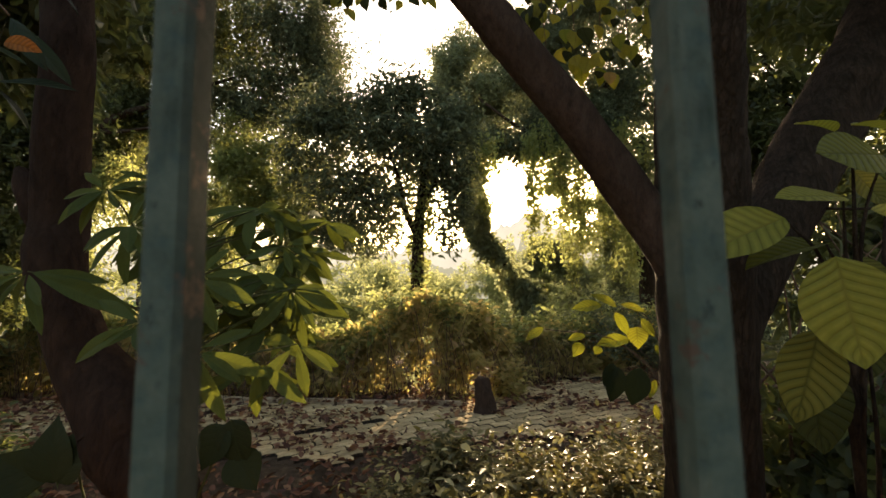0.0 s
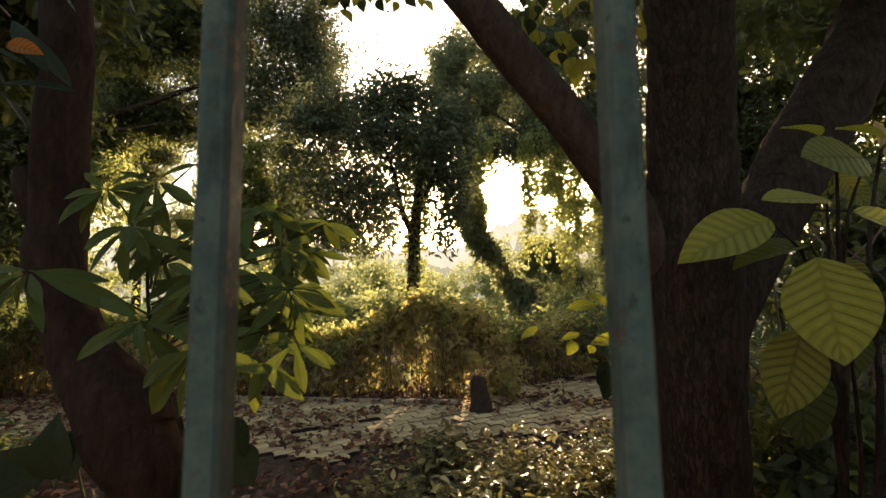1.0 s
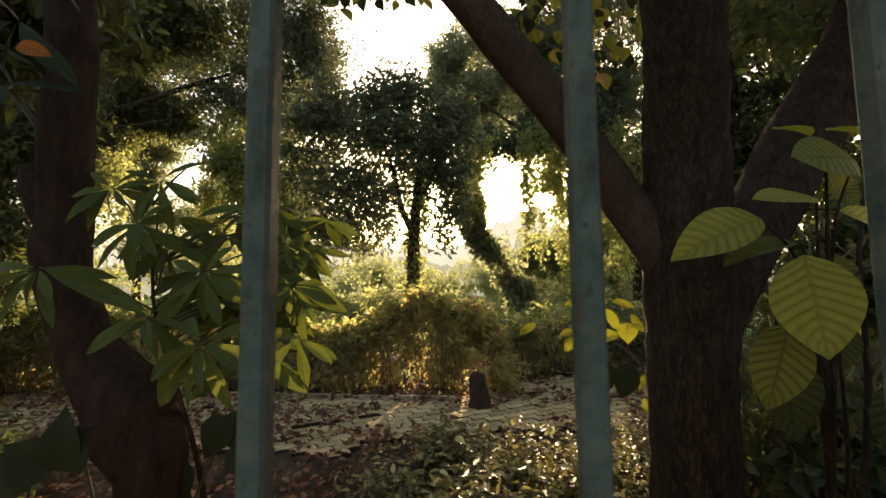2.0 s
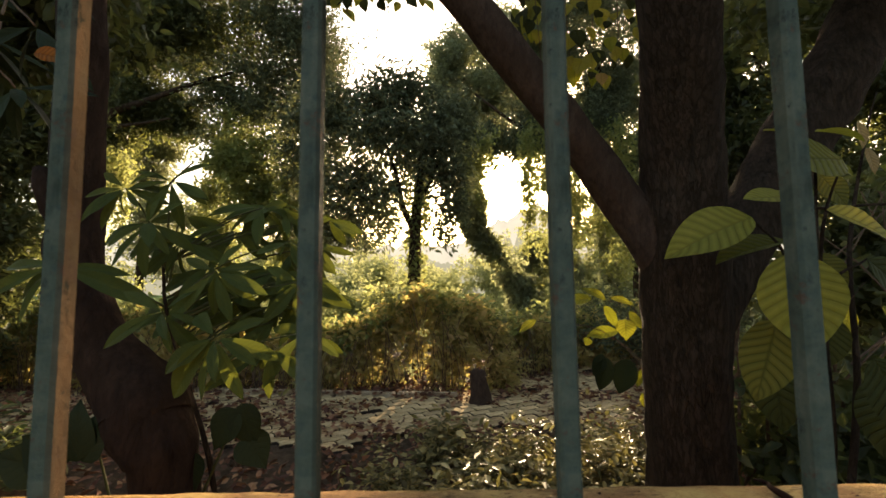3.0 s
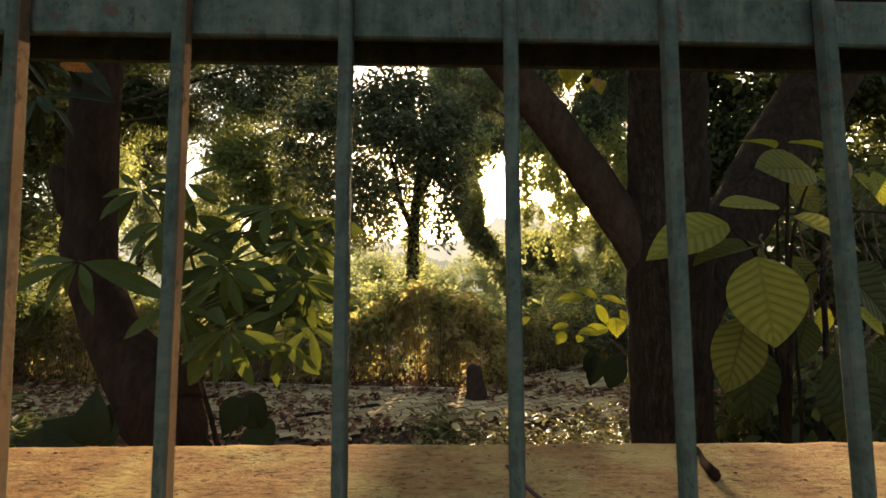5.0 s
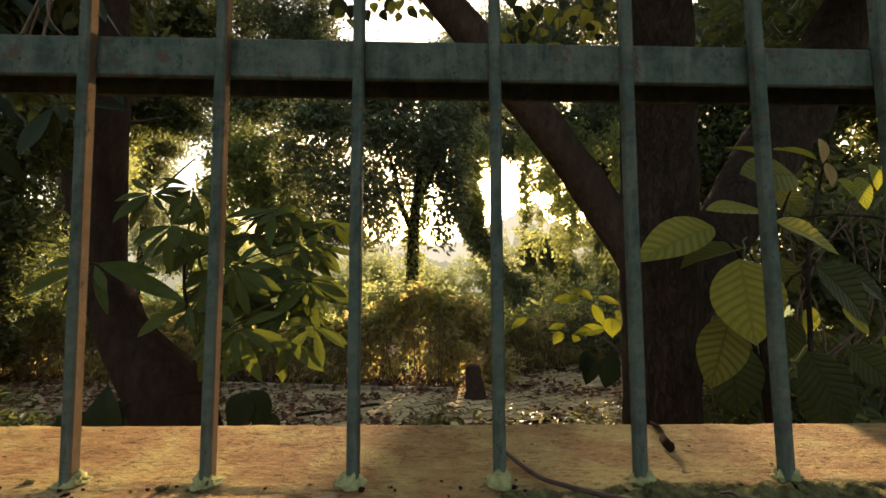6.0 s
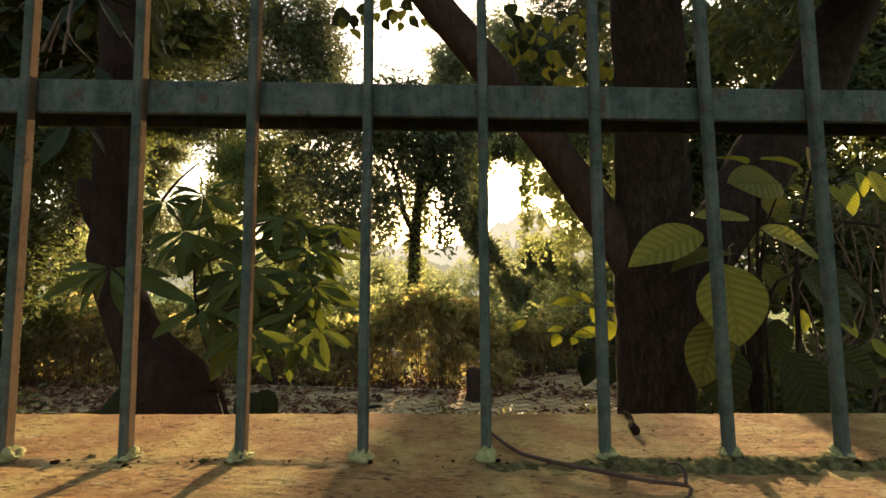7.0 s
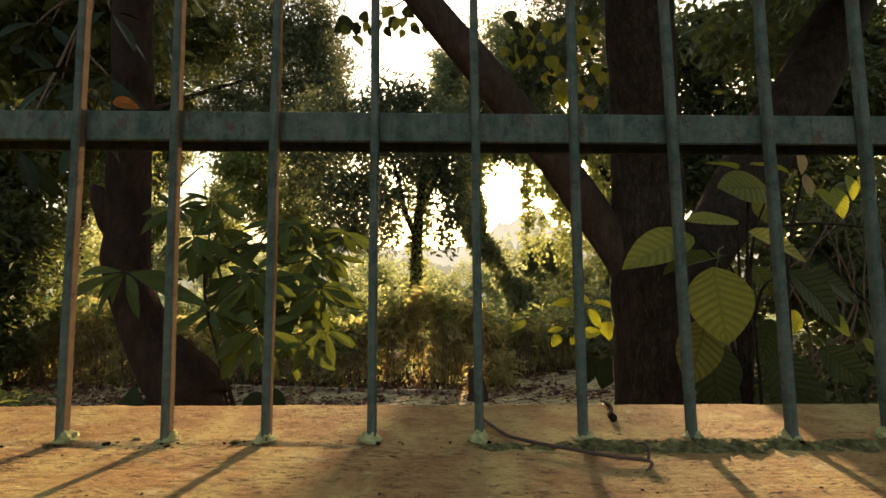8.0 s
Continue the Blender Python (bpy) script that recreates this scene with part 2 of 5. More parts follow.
MOSS = simple_material("dark_crumbled_mortar", [(0.3, (0.034, 0.028, 0.012)), (0.48, (0.115, 0.098, 0.038)), (0.62, (0.24, 0.205, 0.085)), (0.78, (0.40, 0.36, 0.17))], 85, 0.97, 1.0, 0.008, gloss=0.03)
WALL = simple_material("wall_plaster", [(0.3, (0.22, 0.16, 0.09)), (0.7, (0.42, 0.32, 0.18))], 8, 0.9, 0.5, 0.01)
LITTER = leaf_material("dry_leaves", [(0.0, (0.040, 0.015, 0.009)), (0.5, (0.12, 0.046, 0.024)), (0.85, (0.23, 0.10, 0.048)), (1.0, (0.34, 0.19, 0.09))], (0.3, 0.14, 0.05), 0.12, 0.7)
DEBRIS = simple_material("dry_debris", [(0.3, (0.007, 0.004, 0.003)), (0.7, (0.028, 0.011, 0.007))], 60, 1.0, gloss=0.03)
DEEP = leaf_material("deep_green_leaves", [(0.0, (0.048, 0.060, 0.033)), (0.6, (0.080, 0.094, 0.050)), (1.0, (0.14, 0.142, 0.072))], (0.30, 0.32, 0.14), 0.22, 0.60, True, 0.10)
# sunlit copy of the crown green: the sun is in its colour
WARM = leaf_material("sun_toned_green_leaves", [(0.0, (0.06, 0.080, 0.022)), (0.6, (0.11, 0.132, 0.038)), (1.0, (0.21, 0.185, 0.06))], (0.50, 0.52, 0.18), 0.52, 0.55, True, 0.15)
# far leaves, paled so that their colour carries the haze
FIELD = leaf_material("haze_pale_leaves", [(0.0, (0.21, 0.235, 0.105)), (0.6, (0.25, 0.27, 0.12)), (1.0, (0.30, 0.31, 0.14))], (0.45, 0.46, 0.20), 0.5, 0.9, True, 0.0)
# pale stops put sunlit highlights into the colour of some leaves
SHRUB = leaf_material("small_shrub_leaves", [(0.0, (0.036, 0.034, 0.013)), (0.5, (0.095, 0.080, 0.028)), (0.8, (0.30, 0.23, 0.085)), (1.0, (0.50, 0.40, 0.17))], (0.46, 0.40, 0.11), 0.22, 0.48, True, 0.18)
WHORL = veined_material("long_green_leaf", (0.034, 0.046, 0.014), (0.062, 0.076, 0.020), (1.95, 1.75, 0.85), 13, 0.9, 0.31, 0.93)
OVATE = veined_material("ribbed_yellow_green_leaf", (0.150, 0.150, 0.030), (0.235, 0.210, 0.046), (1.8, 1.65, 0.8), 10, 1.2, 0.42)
# the next three copies hold shade in the leaf colour
OVATE_DARK = veined_material("ribbed_shade_toned_leaf", (0.022, 0.025, 0.007), (0.043, 0.044, 0.011), (2.2, 2.0, 0.9), 10, 1.2, 0.10, 0.86)
OVATE_SHADE = veined_material("deep_shade_toned_leaf", (0.011, 0.015, 0.007), (0.022, 0.028, 0.011), (1.5, 1.5, 0.9), 7, 1.2, 0.03, 0.95)
OVATE_MID = veined_material("ribbed_half_shade_leaf", (0.060, 0.062, 0.014), (0.100, 0.093, 0.020), (2.0, 1.8, 0.9), 10, 1.2, 0.2)
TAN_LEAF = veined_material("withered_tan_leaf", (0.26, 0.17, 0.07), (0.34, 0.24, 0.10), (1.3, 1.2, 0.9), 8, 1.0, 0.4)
# yellow copy with sunlight put into its colour
LIT_LEAF = veined_material("sun_toned_yellow_leaf", (0.13, 0.145, 0.022), (0.20, 0.195, 0.034), (1.5, 1.45, 0.6), 8, 1.2, 0.38)
ORANGE = veined_material("withered_orange_leaf", (0.14, 0.050, 0.014), (0.22, 0.085, 0.02), (1.6, 1.2, 0.8), 8, 1.0, 0.4)
HEDGE = leaf_material("dull_hedge_leaves", [(0.0, (0.15, 0.13, 0.054)), (0.45, (0.24, 0.21, 0.082)), (0.75, (0.34, 0.24, 0.11)), (1.0, (0.43, 0.265, 0.14))], (0.74, 0.62, 0.20), 0.58, 0.65, True, 0.12)
# lighter leaf green with haze put into the colour
MISTY = leaf_material("haze_lifted_leaves", [(0.0, (0.09, 0.105, 0.06)), (0.6, (0.15, 0.165, 0.09)), (1.0, (0.24, 0.235, 0.12))], (0.5, 0.52, 0.26), 0.45, 0.65, True, 0.1)
# shaded copy of the crown green: the shade is in its colour
SHADE = leaf_material("shade_toned_leaves", [(0.0, (0.026, 0.033, 0.014)), (0.6, (0.048, 0.058, 0.022)), (1.0, (0.085, 0.085, 0.034))], (0.22, 0.24, 0.06), 0.4)

# ---- builders ----
def finish(bm, name):
    me = bpy.data.meshes.new(name)
    bm.normal_update()
    bm.to_mesh(me)
    bm.free()
    return me


def thing(name, base, label, category, group="", kind=""):
    """An Empty at the thing's base, to which its parts are joined."""
    return tagged(place(new(name), Matrix.Translation(base)), label, category, group, kind)


def place(ob, m):
    ob.matrix_basis = m
    return ob


def part(name, data, mat, parent, label="", m=None, kind=""):
    """A mesh (or bmesh) as one object under a thing or a part; m is its pose in the world."""
    me = finish(data, name) if isinstance(data, bmesh.types.BMesh) else data
    if mat and not me.materials:
        me.materials.append(mat)
    ob = new(name, me)
    up, chain = Matrix.Identity(4), parent
    while chain is not None:
        up = chain.matrix_basis @ up
        chain = chain.parent
    ob.parent = parent
    ob.matrix_basis = up.inverted() @ (m or Matrix.Identity(4))
    return tagged(ob, label, kind=kind)


def solid(name, data, mat, label, category="", kind="", group="", m=None):
    me = finish(data, name) if isinstance(data, bmesh.types.BMesh) else data
    if not me.materials:
        me.materials.append(mat)
    ob = tagged(new(name, me), label, category, group, kind)
    if m:
        ob.matrix_basis = m
    return ob


def smooth(me):
    me.polygons.foreach_set("use_smooth", [True] * len(me.polygons))
    return me


def spline(points, n):
    """n+1 points along a smooth curve through the given ones (Catmull-Rom); any number of columns."""
    p = np.array(points, float)
    p = np.vstack([2 * p[0] - p[1], p, 2 * p[-1] - p[-2]])
    out = []
    for s in np.linspace(0, len(points) - 1 - 1e-6, n + 1):
        i, t = int(s), s - int(s)
        a, b, c, d = p[i:i + 4]
        out.append(0.5 * (2 * b + (c - a) * t + (2 * a - 5 * b + 4 * c - d) * t * t + (3 * b - a - 3 * c + d) * t ** 3))
    return np.array(out)


def tube(rows, n=24, sides=14, rough=0.0, seed=0, flute=0.0):
    """A tapered limb along rows of x, y, z, radius, with an uneven skin."""
    c = spline(rows, n)
    bm, rings = bmesh.new(), []
    side = Vector((1, 0.2, 0.1)).normalized()
    for i in range(n + 1):
        t = Vector(c[min(i + 1, n)][:3] - c[max(i - 1, 0)][:3]).normalized()
        side = (side - t * side.dot(t)).normalized()
        other = t.cross(side)
        ring = []
        for k in range(sides):
            a = 2 * math.pi * k / sides
            d = side * math.cos(a) + other * math.sin(a)
            o = Vector(c[i][:3])
            r = c[i][3] * (1 + rough * noise.noise(o * 5 + d * 1.3 + Vector((seed, 0, 0))) + rough * 0.6 * noise.noise(o * 17 + d * 4 + Vector((0, seed, 0))) + flute * math.cos(5 * a + seed))
            ring.append(bm.verts.new(o + d * r))
        rings.append(ring)
    for a, b in zip(rings, rings[1:]):
        for k in range(sides):
            bm.faces.new((a[k], a[(k + 1) % sides], b[(k + 1) % sides], b[k]))
    bm.faces.new(rings[0][::-1])
    bm.faces.new(rings[-1])
    for f in bm.faces:
        f.smooth = len(f.verts) == 4
    return bm


def join_tubes(list_of_rows, name, n=8, sides=6, rough=0.1):
    bm = bmesh.new()
    for k, rows in enumerate(list_of_rows):
        me = finish(tube(rows, n, sides, rough, k), "tmp")
        bm.from_mesh(me)
        bpy.data.meshes.remove(me)
    return smooth(finish(bm, name))


def unit(v):
    return v / np.maximum(np.linalg.norm(v, axis=1, keepdims=True), 1e-9)


def leaf_cloud(name, pos, along, length, ratio=0.42, seed=0, flat=0.0):
    """One mesh of many small folded leaves: pos, along (N x 3), length (N). flat: how far they face the sky."""
    g = np.random.default_rng(seed)
    n = len(pos)
    along = unit(along)
    nor = g.normal(size=(n, 3)) * (1 - flat) + np.array((0, 0, 1.0)) * (flat * 2 + 0.2)
    side = unit(np.cross(nor, along))
    nor = np.cross(along, side)
    L = length[:, None]
    w = L * ratio * (0.8 + 0.4 * g.random((n, 1)))
    lift = w * 0.28 * (1 - 0.75 * flat)
    v = np.empty((n, 6, 3))
    v[:, 0] = pos
    v[:, 1] = pos + along * L * 0.32 + side * w * 0.5 + nor * lift
    v[:, 2] = pos + along * L * 0.66 + side * w * 0.38 + nor * lift * 0.6
    v[:, 3] = pos + along * L - nor * L * 0.10
    v[:, 4] = pos + along * L * 0.66 - side * w * 0.38 + nor * lift * 0.6
    v[:, 5] = pos + along * L * 0.32 - side * w * 0.5 + nor * lift
    me = bpy.data.meshes.new(name)
    base = np.arange(n)[:, None] * 6
    quads = np.concatenate([base + np.array([0, 1, 2, 3]), base + np.array([0, 3, 4, 5])], 1).reshape(-1)
    me.vertices.add(n * 6)
    me.vertices.foreach_set("co", v.reshape(-1))
    me.loops.add(len(quads))
    me.loops.foreach_set("vertex_index", quads.astype(np.int32))
    me.polygons.add(n * 2)
    me.polygons.foreach_set("loop_start", np.arange(0, n * 8, 4, dtype=np.int32))
    me.update(calc_edges=True)
    me.validate()
    return me


def in_sunbeam(p, seed=0):
    """Points to leave free of leaves: the clearings through which the low sun reaches the fence and the shrubs."""
    s = p[:, 1] / SUN_DIR.y
    x, z = p[:, 0] - s * SUN_DIR.x, p[:, 2] - s * SUN_DIR.z
    path_gap = (x > -0.98) & (x < -0.64) & (z > -1.70) & (z < -1.37)
    q = p + seed % 7
    x = x + 0.07 * np.sin(3.1 * q[:, 2] + 1.7 * q[:, 0]) + 0.04 * np.sin(8.3 * q[:, 2] - 2.1 * q[:, 1])
    z = z + 0.05 * np.sin(4.3 * q[:, 0] + 2.2 * q[:, 1]) + 0.03 * np.sin(11.0 * q[:, 0] + 3 * q[:, 2])
    tall = (z > 0.62) & (z < 1.58 + 0.1 * np.sin(p[:, 0] * 6))
    open_gap = (x > -1.02 + 0.1 * np.sin(p[:, 2] * 5)) & (x < -0.19) & tall
    thin_gap = (x >= -0.19) & (x < 0.14) & tall
    right_gap = (x >= 0.14) & (x < 0.66) & (z > 0.70) & (z < 1.12)
    low_gap = (x > -0.62) & (x < 0.75) & (z > -0.95) & (z < -0.47)
    left_gap = (x > -7.0) & (x < -6.1) & (z > -0.8) & (z < 0.5) & (p[:, 1] > 7)
    hedge_gap = (x > -2.6) & (x < -0.2) & (z > -1.0) & (z < -0.42) & (p[:, 1] > 9)
    mound_gap = (x > -2.2) & (x < -0.2) & (z > -0.80) & (z < -0.15) & (p[:, 1] > 9)
    strand_gap = (x > -7.4) & (x < -5.8) & (z > 0.2) & (z < 1.9) & (p[:, 1] > 9.95)
    leaf_gap = (x > 1.46) & (x < 1.84) & (((z > 1.02) & (z < 1.40)) | ((z > 0.36) & (z < 0.62)))
    spray_gap = (x > -0.10) & (x < 0.80) & (z > -0.08) & (z < 0.44)
    g = np.random.default_rng(seed + 900)
    r = g.random(len(p))
    return ((open_gap & (r > 0.03)) | (spray_gap & (r > 0.45)) | (mound_gap & (r > 0.5)) | (strand_gap & (r > 0.35)) | (leaf_gap & (r > 0.12)) | (hedge_gap & (r > 0.2)) | (thin_gap & (r > 0.75)) | (right_gap & (r > 0.02)) | path_gap | (left_gap & (r > 0.2)) | (low_gap & (r > 0.12))) & (p[:, 1] > 4)


def crown_points(blobs, seed, gap=0.0, shell=2.0, beam=True, tuft=13):
    """Twig tips in a crown of several lobes (x, y, z, rx, ry, rz, count), thinned by a coarse pattern of gaps."""
    g = np.random.default_rng(seed)
    out, away = [], []
    for x, y, z, rx, ry, rz, count in blobs:
        boughs = max(3, int(count) // tuft)
        d = unit(g.normal(size=(boughs, 3)))
        r = g.random((boughs, 1)) ** (1 / shell)
        wob = np.array([noise.noise(Vector(k * 2.1) + Vector((x, y, z))) for k in d])[:, None]
        q = d * r * (1 + 0.6 * wob) * np.array((rx, ry, rz)) + np.array((x, y, z))
        own = g.integers(0, boughs, int(count))
        wide = (0.10 + 0.085 * (rx * rz) ** 0.5) * (0.6 + 0.8 * g.random((boughs, 1)))[own]
        out.append(q[own] + g.normal(size=(int(count), 3)) * wide * np.array((1.0, 1.0, 0.6)))
        away.append(d[own])
    p, a = np.vstack(out), np.vstack(away)
    if gap:
        f = np.array([noise.noise(Vector(k) * 1.5 + Vector((seed, 0, 0))) + 0.5 * noise.noise(Vector(k) * 3.7) for k in p])
        keep = f > -0.75 + gap
        p, a = p[keep], a[keep]
    if beam:
        keep = ~in_sunbeam(p, seed)
        p, a = p[keep], a[keep]
    return p, a


def foliage(name, p, a, seed, per=9, spread=0.16, size=0.12, ratio=0.4, droop=0.5, flat=0.15, beam=True):
    """Each twig tip carries a tuft of leaves that spread from it and droop."""
    g = np.random.default_rng(seed + 7)
    n = len(p)
    dirs = unit(g.normal(size=(n, per, 3)).reshape(-1, 3)).reshape(n, per, 3) + a[:, None, :] * 0.5
    dirs[:, :, 2] = (dirs[:, :, 2] - droop) * (1 - flat)
    dirs = unit(dirs.reshape(-1, 3))
    pos = (p[:, None, :] + g.normal(size=(n, per, 3)) * spread).reshape(-1, 3)
    length = size * (0.55 + 0.8 * g.random(n * per))
    if beam:
        keep = ~in_sunbeam(pos, seed)
        pos, dirs, length = pos[keep], dirs[keep], length[keep]
    return leaf_cloud(name, pos, dirs, length, ratio, seed, flat)


def strand_points(tops, seed, every=0.06, sway=0.05):
    """Twig tips along hanging creepers: rows of x, y, top, bottom, thickness."""
    g = np.random.default_rng(seed)
    out = []
    for x, y, top, bottom, thick in tops:
        k = max(3, int((top - bottom) / every))
        z = np.linspace(top, bottom, k)
        drift = np.cumsum(g.normal(size=(k, 2)) * sway * 0.4, axis=0)
        taper = np.linspace(1, 0.45, k)[:, None]
        out.append(np.column_stack([np.array((x, y)) + drift + g.normal(size=(k, 2)) * thick * taper, z]))
    p = np.vstack(out)
    return p, unit(g.normal(size=p.shape))


def along_curve(rows, count, seed):
    """Points on a creeper-clad trunk: rows of x, y, z, radius of the cladding."""
    g = np.random.default_rng(seed)
    c = spline(rows, 60)
    i = g.integers(0, 60, count)
    t = g.random((count, 1))
    mid = c[i] * (1 - t) + c[i + 1] * t
    d = unit(g.normal(size=(count, 3)))
    lump = 0.75 + 0.5 * np.array([noise.noise(Vector(k) * 2.5) for k in mid[:, :3] + d * 0.3])[:, None]
    return mid[:, :3] + d * mid[:, 3:4] * lump * (0.6 + 0.4 * g.random((count, 1))), d


def leaf_blade(name, width, droop=0.12, fold=0.10, veins=9, tip=1.0, wave=0.0, seed=0, belly=0.45):
    """A large leaf, 1 long: from the origin along +y, its face to +z; UV carries length and width."""
    nu, nv = 16, 4
    bm = bmesh.new()
    uvl = bm.loops.layers.uv.new("UVMap")
    grid, coords = [], {}
    for i in range(nu + 1):
        u = i / nu
        w = width * 0.5 * max(0.012, (math.sin(math.pi * u ** (math.log(0.5) / math.log(belly))) ** (0.75 if u < belly else tip)))
        row = []
        for j in range(-nv, nv + 1):
            s = j / nv
            z = abs(s) * w * fold * 2 - droop * u * u + wave * math.sin(9 * u + 3 * s + seed) * abs(s)
            z += 0.012 * width * abs(math.sin(math.pi * (u * veins - abs(s) * 1.6))) * (abs(s) > 0.05)
            v = bm.verts.new((s * w, u - 0.25 * droop * u * u, z))
            coords[v] = (u, 0.5 + 0.5 * s)
            row.append(v)
        grid.append(row)
    for a, b in zip(grid, grid[1:]):
        for j in range(2 * nv):
            f = bm.faces.new((a[j], a[j + 1], b[j + 1], b[j]))
            f.smooth = True
            for lo in f.loops:
                lo[uvl].uv = coords[lo.vert]
    return finish(bm, name)


def leaf_pose(base, tip, face):
    """The pose of a blade from base to tip, its upper side towards face."""
    b, t = Vector(base), Vector(tip)
    y = (t - b).normalized()
    z = Vector(face)
    z = (z - y * z.dot(y)).normalized()
    x = y.cross(z)
    m = Matrix((x, y, z)).transposed().to_4x4()
    return Matrix.Translation(b) @ m @ Matrix.Scale((t - b).length, 4)


def box(bm, x0, x1, y0, y1, z0, z1, bevel=0.0):
    r = bmesh.ops.create_cube(bm, size=1, matrix=Matrix.Translation(((x0 + x1) / 2, (y0 + y1) / 2, (z0 + z1) / 2)) @ Matrix.Diagonal((x1 - x0, y1 - y0, z1 - z0, 1)))
    if bevel:
        bmesh.ops.bevel(bm, geom=list({e for v in r["verts"] for e in v.link_edges}), offset=bevel, segments=2, affect="EDGES")
    return bm

# the wall and its fence stand a little askew to the camera's way
FENCE_POSE = pose(0, 0, 1.08, 0.18) @ pose(0, 0, -1.08, 0, 0, 0.76)


def on_wall(ob):
    """Turns a finished thing with the wall on which it stands."""
    ob.matrix_basis = FENCE_POSE @ ob.matrix_basis
    return ob

# ---- ground, wall, fence ----
def ground_sheet():
    bm = bmesh.new()
    xs = [-900, -300, -100, -40, -20] + [-12 + 0.6 * i for i in range(41)] + [20, 40, 100, 300, 900]
    ys = [-900, -100, -20, -6, -2] + [0.6 * i for i in range(31)] + [24, 32, 45, 70, 120, 300, 900]
    grid = []
    for y in ys:
        row = []
        for x in xs:
            near = max(0.0, min(1.0, (y - 6.0) / 4.0))
            z = GROUND - 0.03 + 0.04 * noise.noise(Vector((x * 0.9, y * 0.9, 0))) * (0.4 + near)
            row.append(bm.verts.new((x, y, z)))
        grid.append(row)
    for a, b in zip(grid, grid[1:]):
        for k in range(len(xs) - 1):
            bm.faces.new((a[k], a[k + 1], b[k + 1], b[k]))
    return bm


solid("ground", smooth(finish(ground_sheet(), "ground")), SOIL, "brown leaf-strewn soil running into rough grass", kind="structure")

# the low wall under the fence and its rounded, weathered coping
wall = bmesh.new()
box(wall, -6, 6, -0.20, 0.135, GROUND - 0.2, COPE - 0.09)
on_wall(solid("wall_low", wall, WALL, "low plastered masonry wall carrying the iron fence", kind="structure"))


def coping_sheet():
    """A slab with a worn top; a rough seam runs along the line of the fence."""
    bm = bmesh.new()
    ys = [-0.26, -0.262] + list(np.linspace(-0.255, 0.152, 75)) + [0.161, 0.162]
    xs = [-6, -4, -2.5, -1.6] + list(np.linspace(-1.2, 1.2, 240)) + [1.6, 2.5, 4, 6]
    grid = []
    for k, y in enumerate(ys):
        row = []
        for x in xs:
            lo = k in (0, len(ys) - 1)
            v = Vector((x * 6, y * 22, 0))
            z = 0.0008 * noise.noise(v) + 0.0006 * noise.noise(v * 3.1) + 0.0006 * noise.noise(Vector((x * 40, y * 120, 5)))
            seam = y + 0.012 + 0.010 * noise.noise(Vector((x * 9, 3, 0))) + 0.005 * noise.noise(Vector((x * 31, 1, 0)))
            z += 0.0012 / (1 + math.exp(-seam * 700)) - 0.0012      # the back course stands a little higher
            z -= 0.003 * math.exp(-(seam / 0.004) ** 2) * (0.6 + 0.8 * noise.noise(Vector((x * 14, 7, 0))))
            edge = max(0.0, y - 0.140)
            z -= edge * edge * 10 + (0.0015 * noise.noise(Vector((x * 25, 0, 2))) if edge > 0 else 0)
            row.append(bm.verts.new((x, y + (0.0015 * noise.noise(Vector((x * 12, 0, 9))) if y > 0.145 else 0), COPE - 0.09 if lo else COPE + z)))
        grid.append(row)
    for a, b in zip(grid, grid[1:]):
        for k in range(len(xs) - 1):
            bm.faces.new((a[k], a[k + 1], b[k + 1], b[k]))
    return bm


on_wall(solid("coping", smooth(finish(coping_sheet(), "coping")), PLASTER, "weathered ochre plaster coping with cracks and streaks", kind="structure"))

STEP, BAR, DEEP_BAR = 0.125, 0.0052, 0.0060
# how far each bar stands off the even spacing at its foot and at the rail
ASKEW = {-4: (0.011, 0.002), -3: (0.0075, -0.0025), -2: (-0.0005, -0.0038), -1: (-0.001, -0.0035), 0: (0.002, -0.001), 1: (0.0015, 0.0), 2: (0.008, 0.001), 3: (0.005, 0.001)}
fence = thing("iron_fence", (0, 0, COPE), "old blue-green painted iron fence set into the coping", "fence")


def bar_mesh(seed):
    """A square bar with softened, slightly dented edges."""
    bm = bmesh.new()
    prof = []
    b, c = BAR, 0.0016
    for sx, sy in ((1, 1), (-1, 1), (-1, -1), (1, -1)):
        prof += [(sx * b, sy * (b - c)), (sx * (b - c), sy * b)] if sx * sy < 0 else [(sx * (b - c), sy * b), (sx * b, sy * (b - c))]
    prof.sort(key=lambda q: math.atan2(q[1], q[0]))
    rings = []
    for i in range(61):
        z = -0.02 + 1.0 * i / 60
        o = Vector((0.0009 * noise.noise(Vector((seed, z * 4, 0))), 0.0007 * noise.noise(Vector((z * 4, seed, 1))), 0))
        k = 1 + 0.035 * noise.noise(Vector((seed, z * 30, 2)))
        rings.append([bm.verts.new((x * k + o.x, y * k * DEEP_BAR / BAR + o.y, z)) for x, y in prof])
    n = len(prof)
    for a, d in zip(rings, rings[1:]):
        for j in range(n):
            bm.faces.new((a[j], a[(j + 1) % n], d[(j + 1) % n], d[j]))
    bm.faces.new(rings[0][::-1])
    bm.faces.new(rings[-1])
    return finish(bm, "bar")


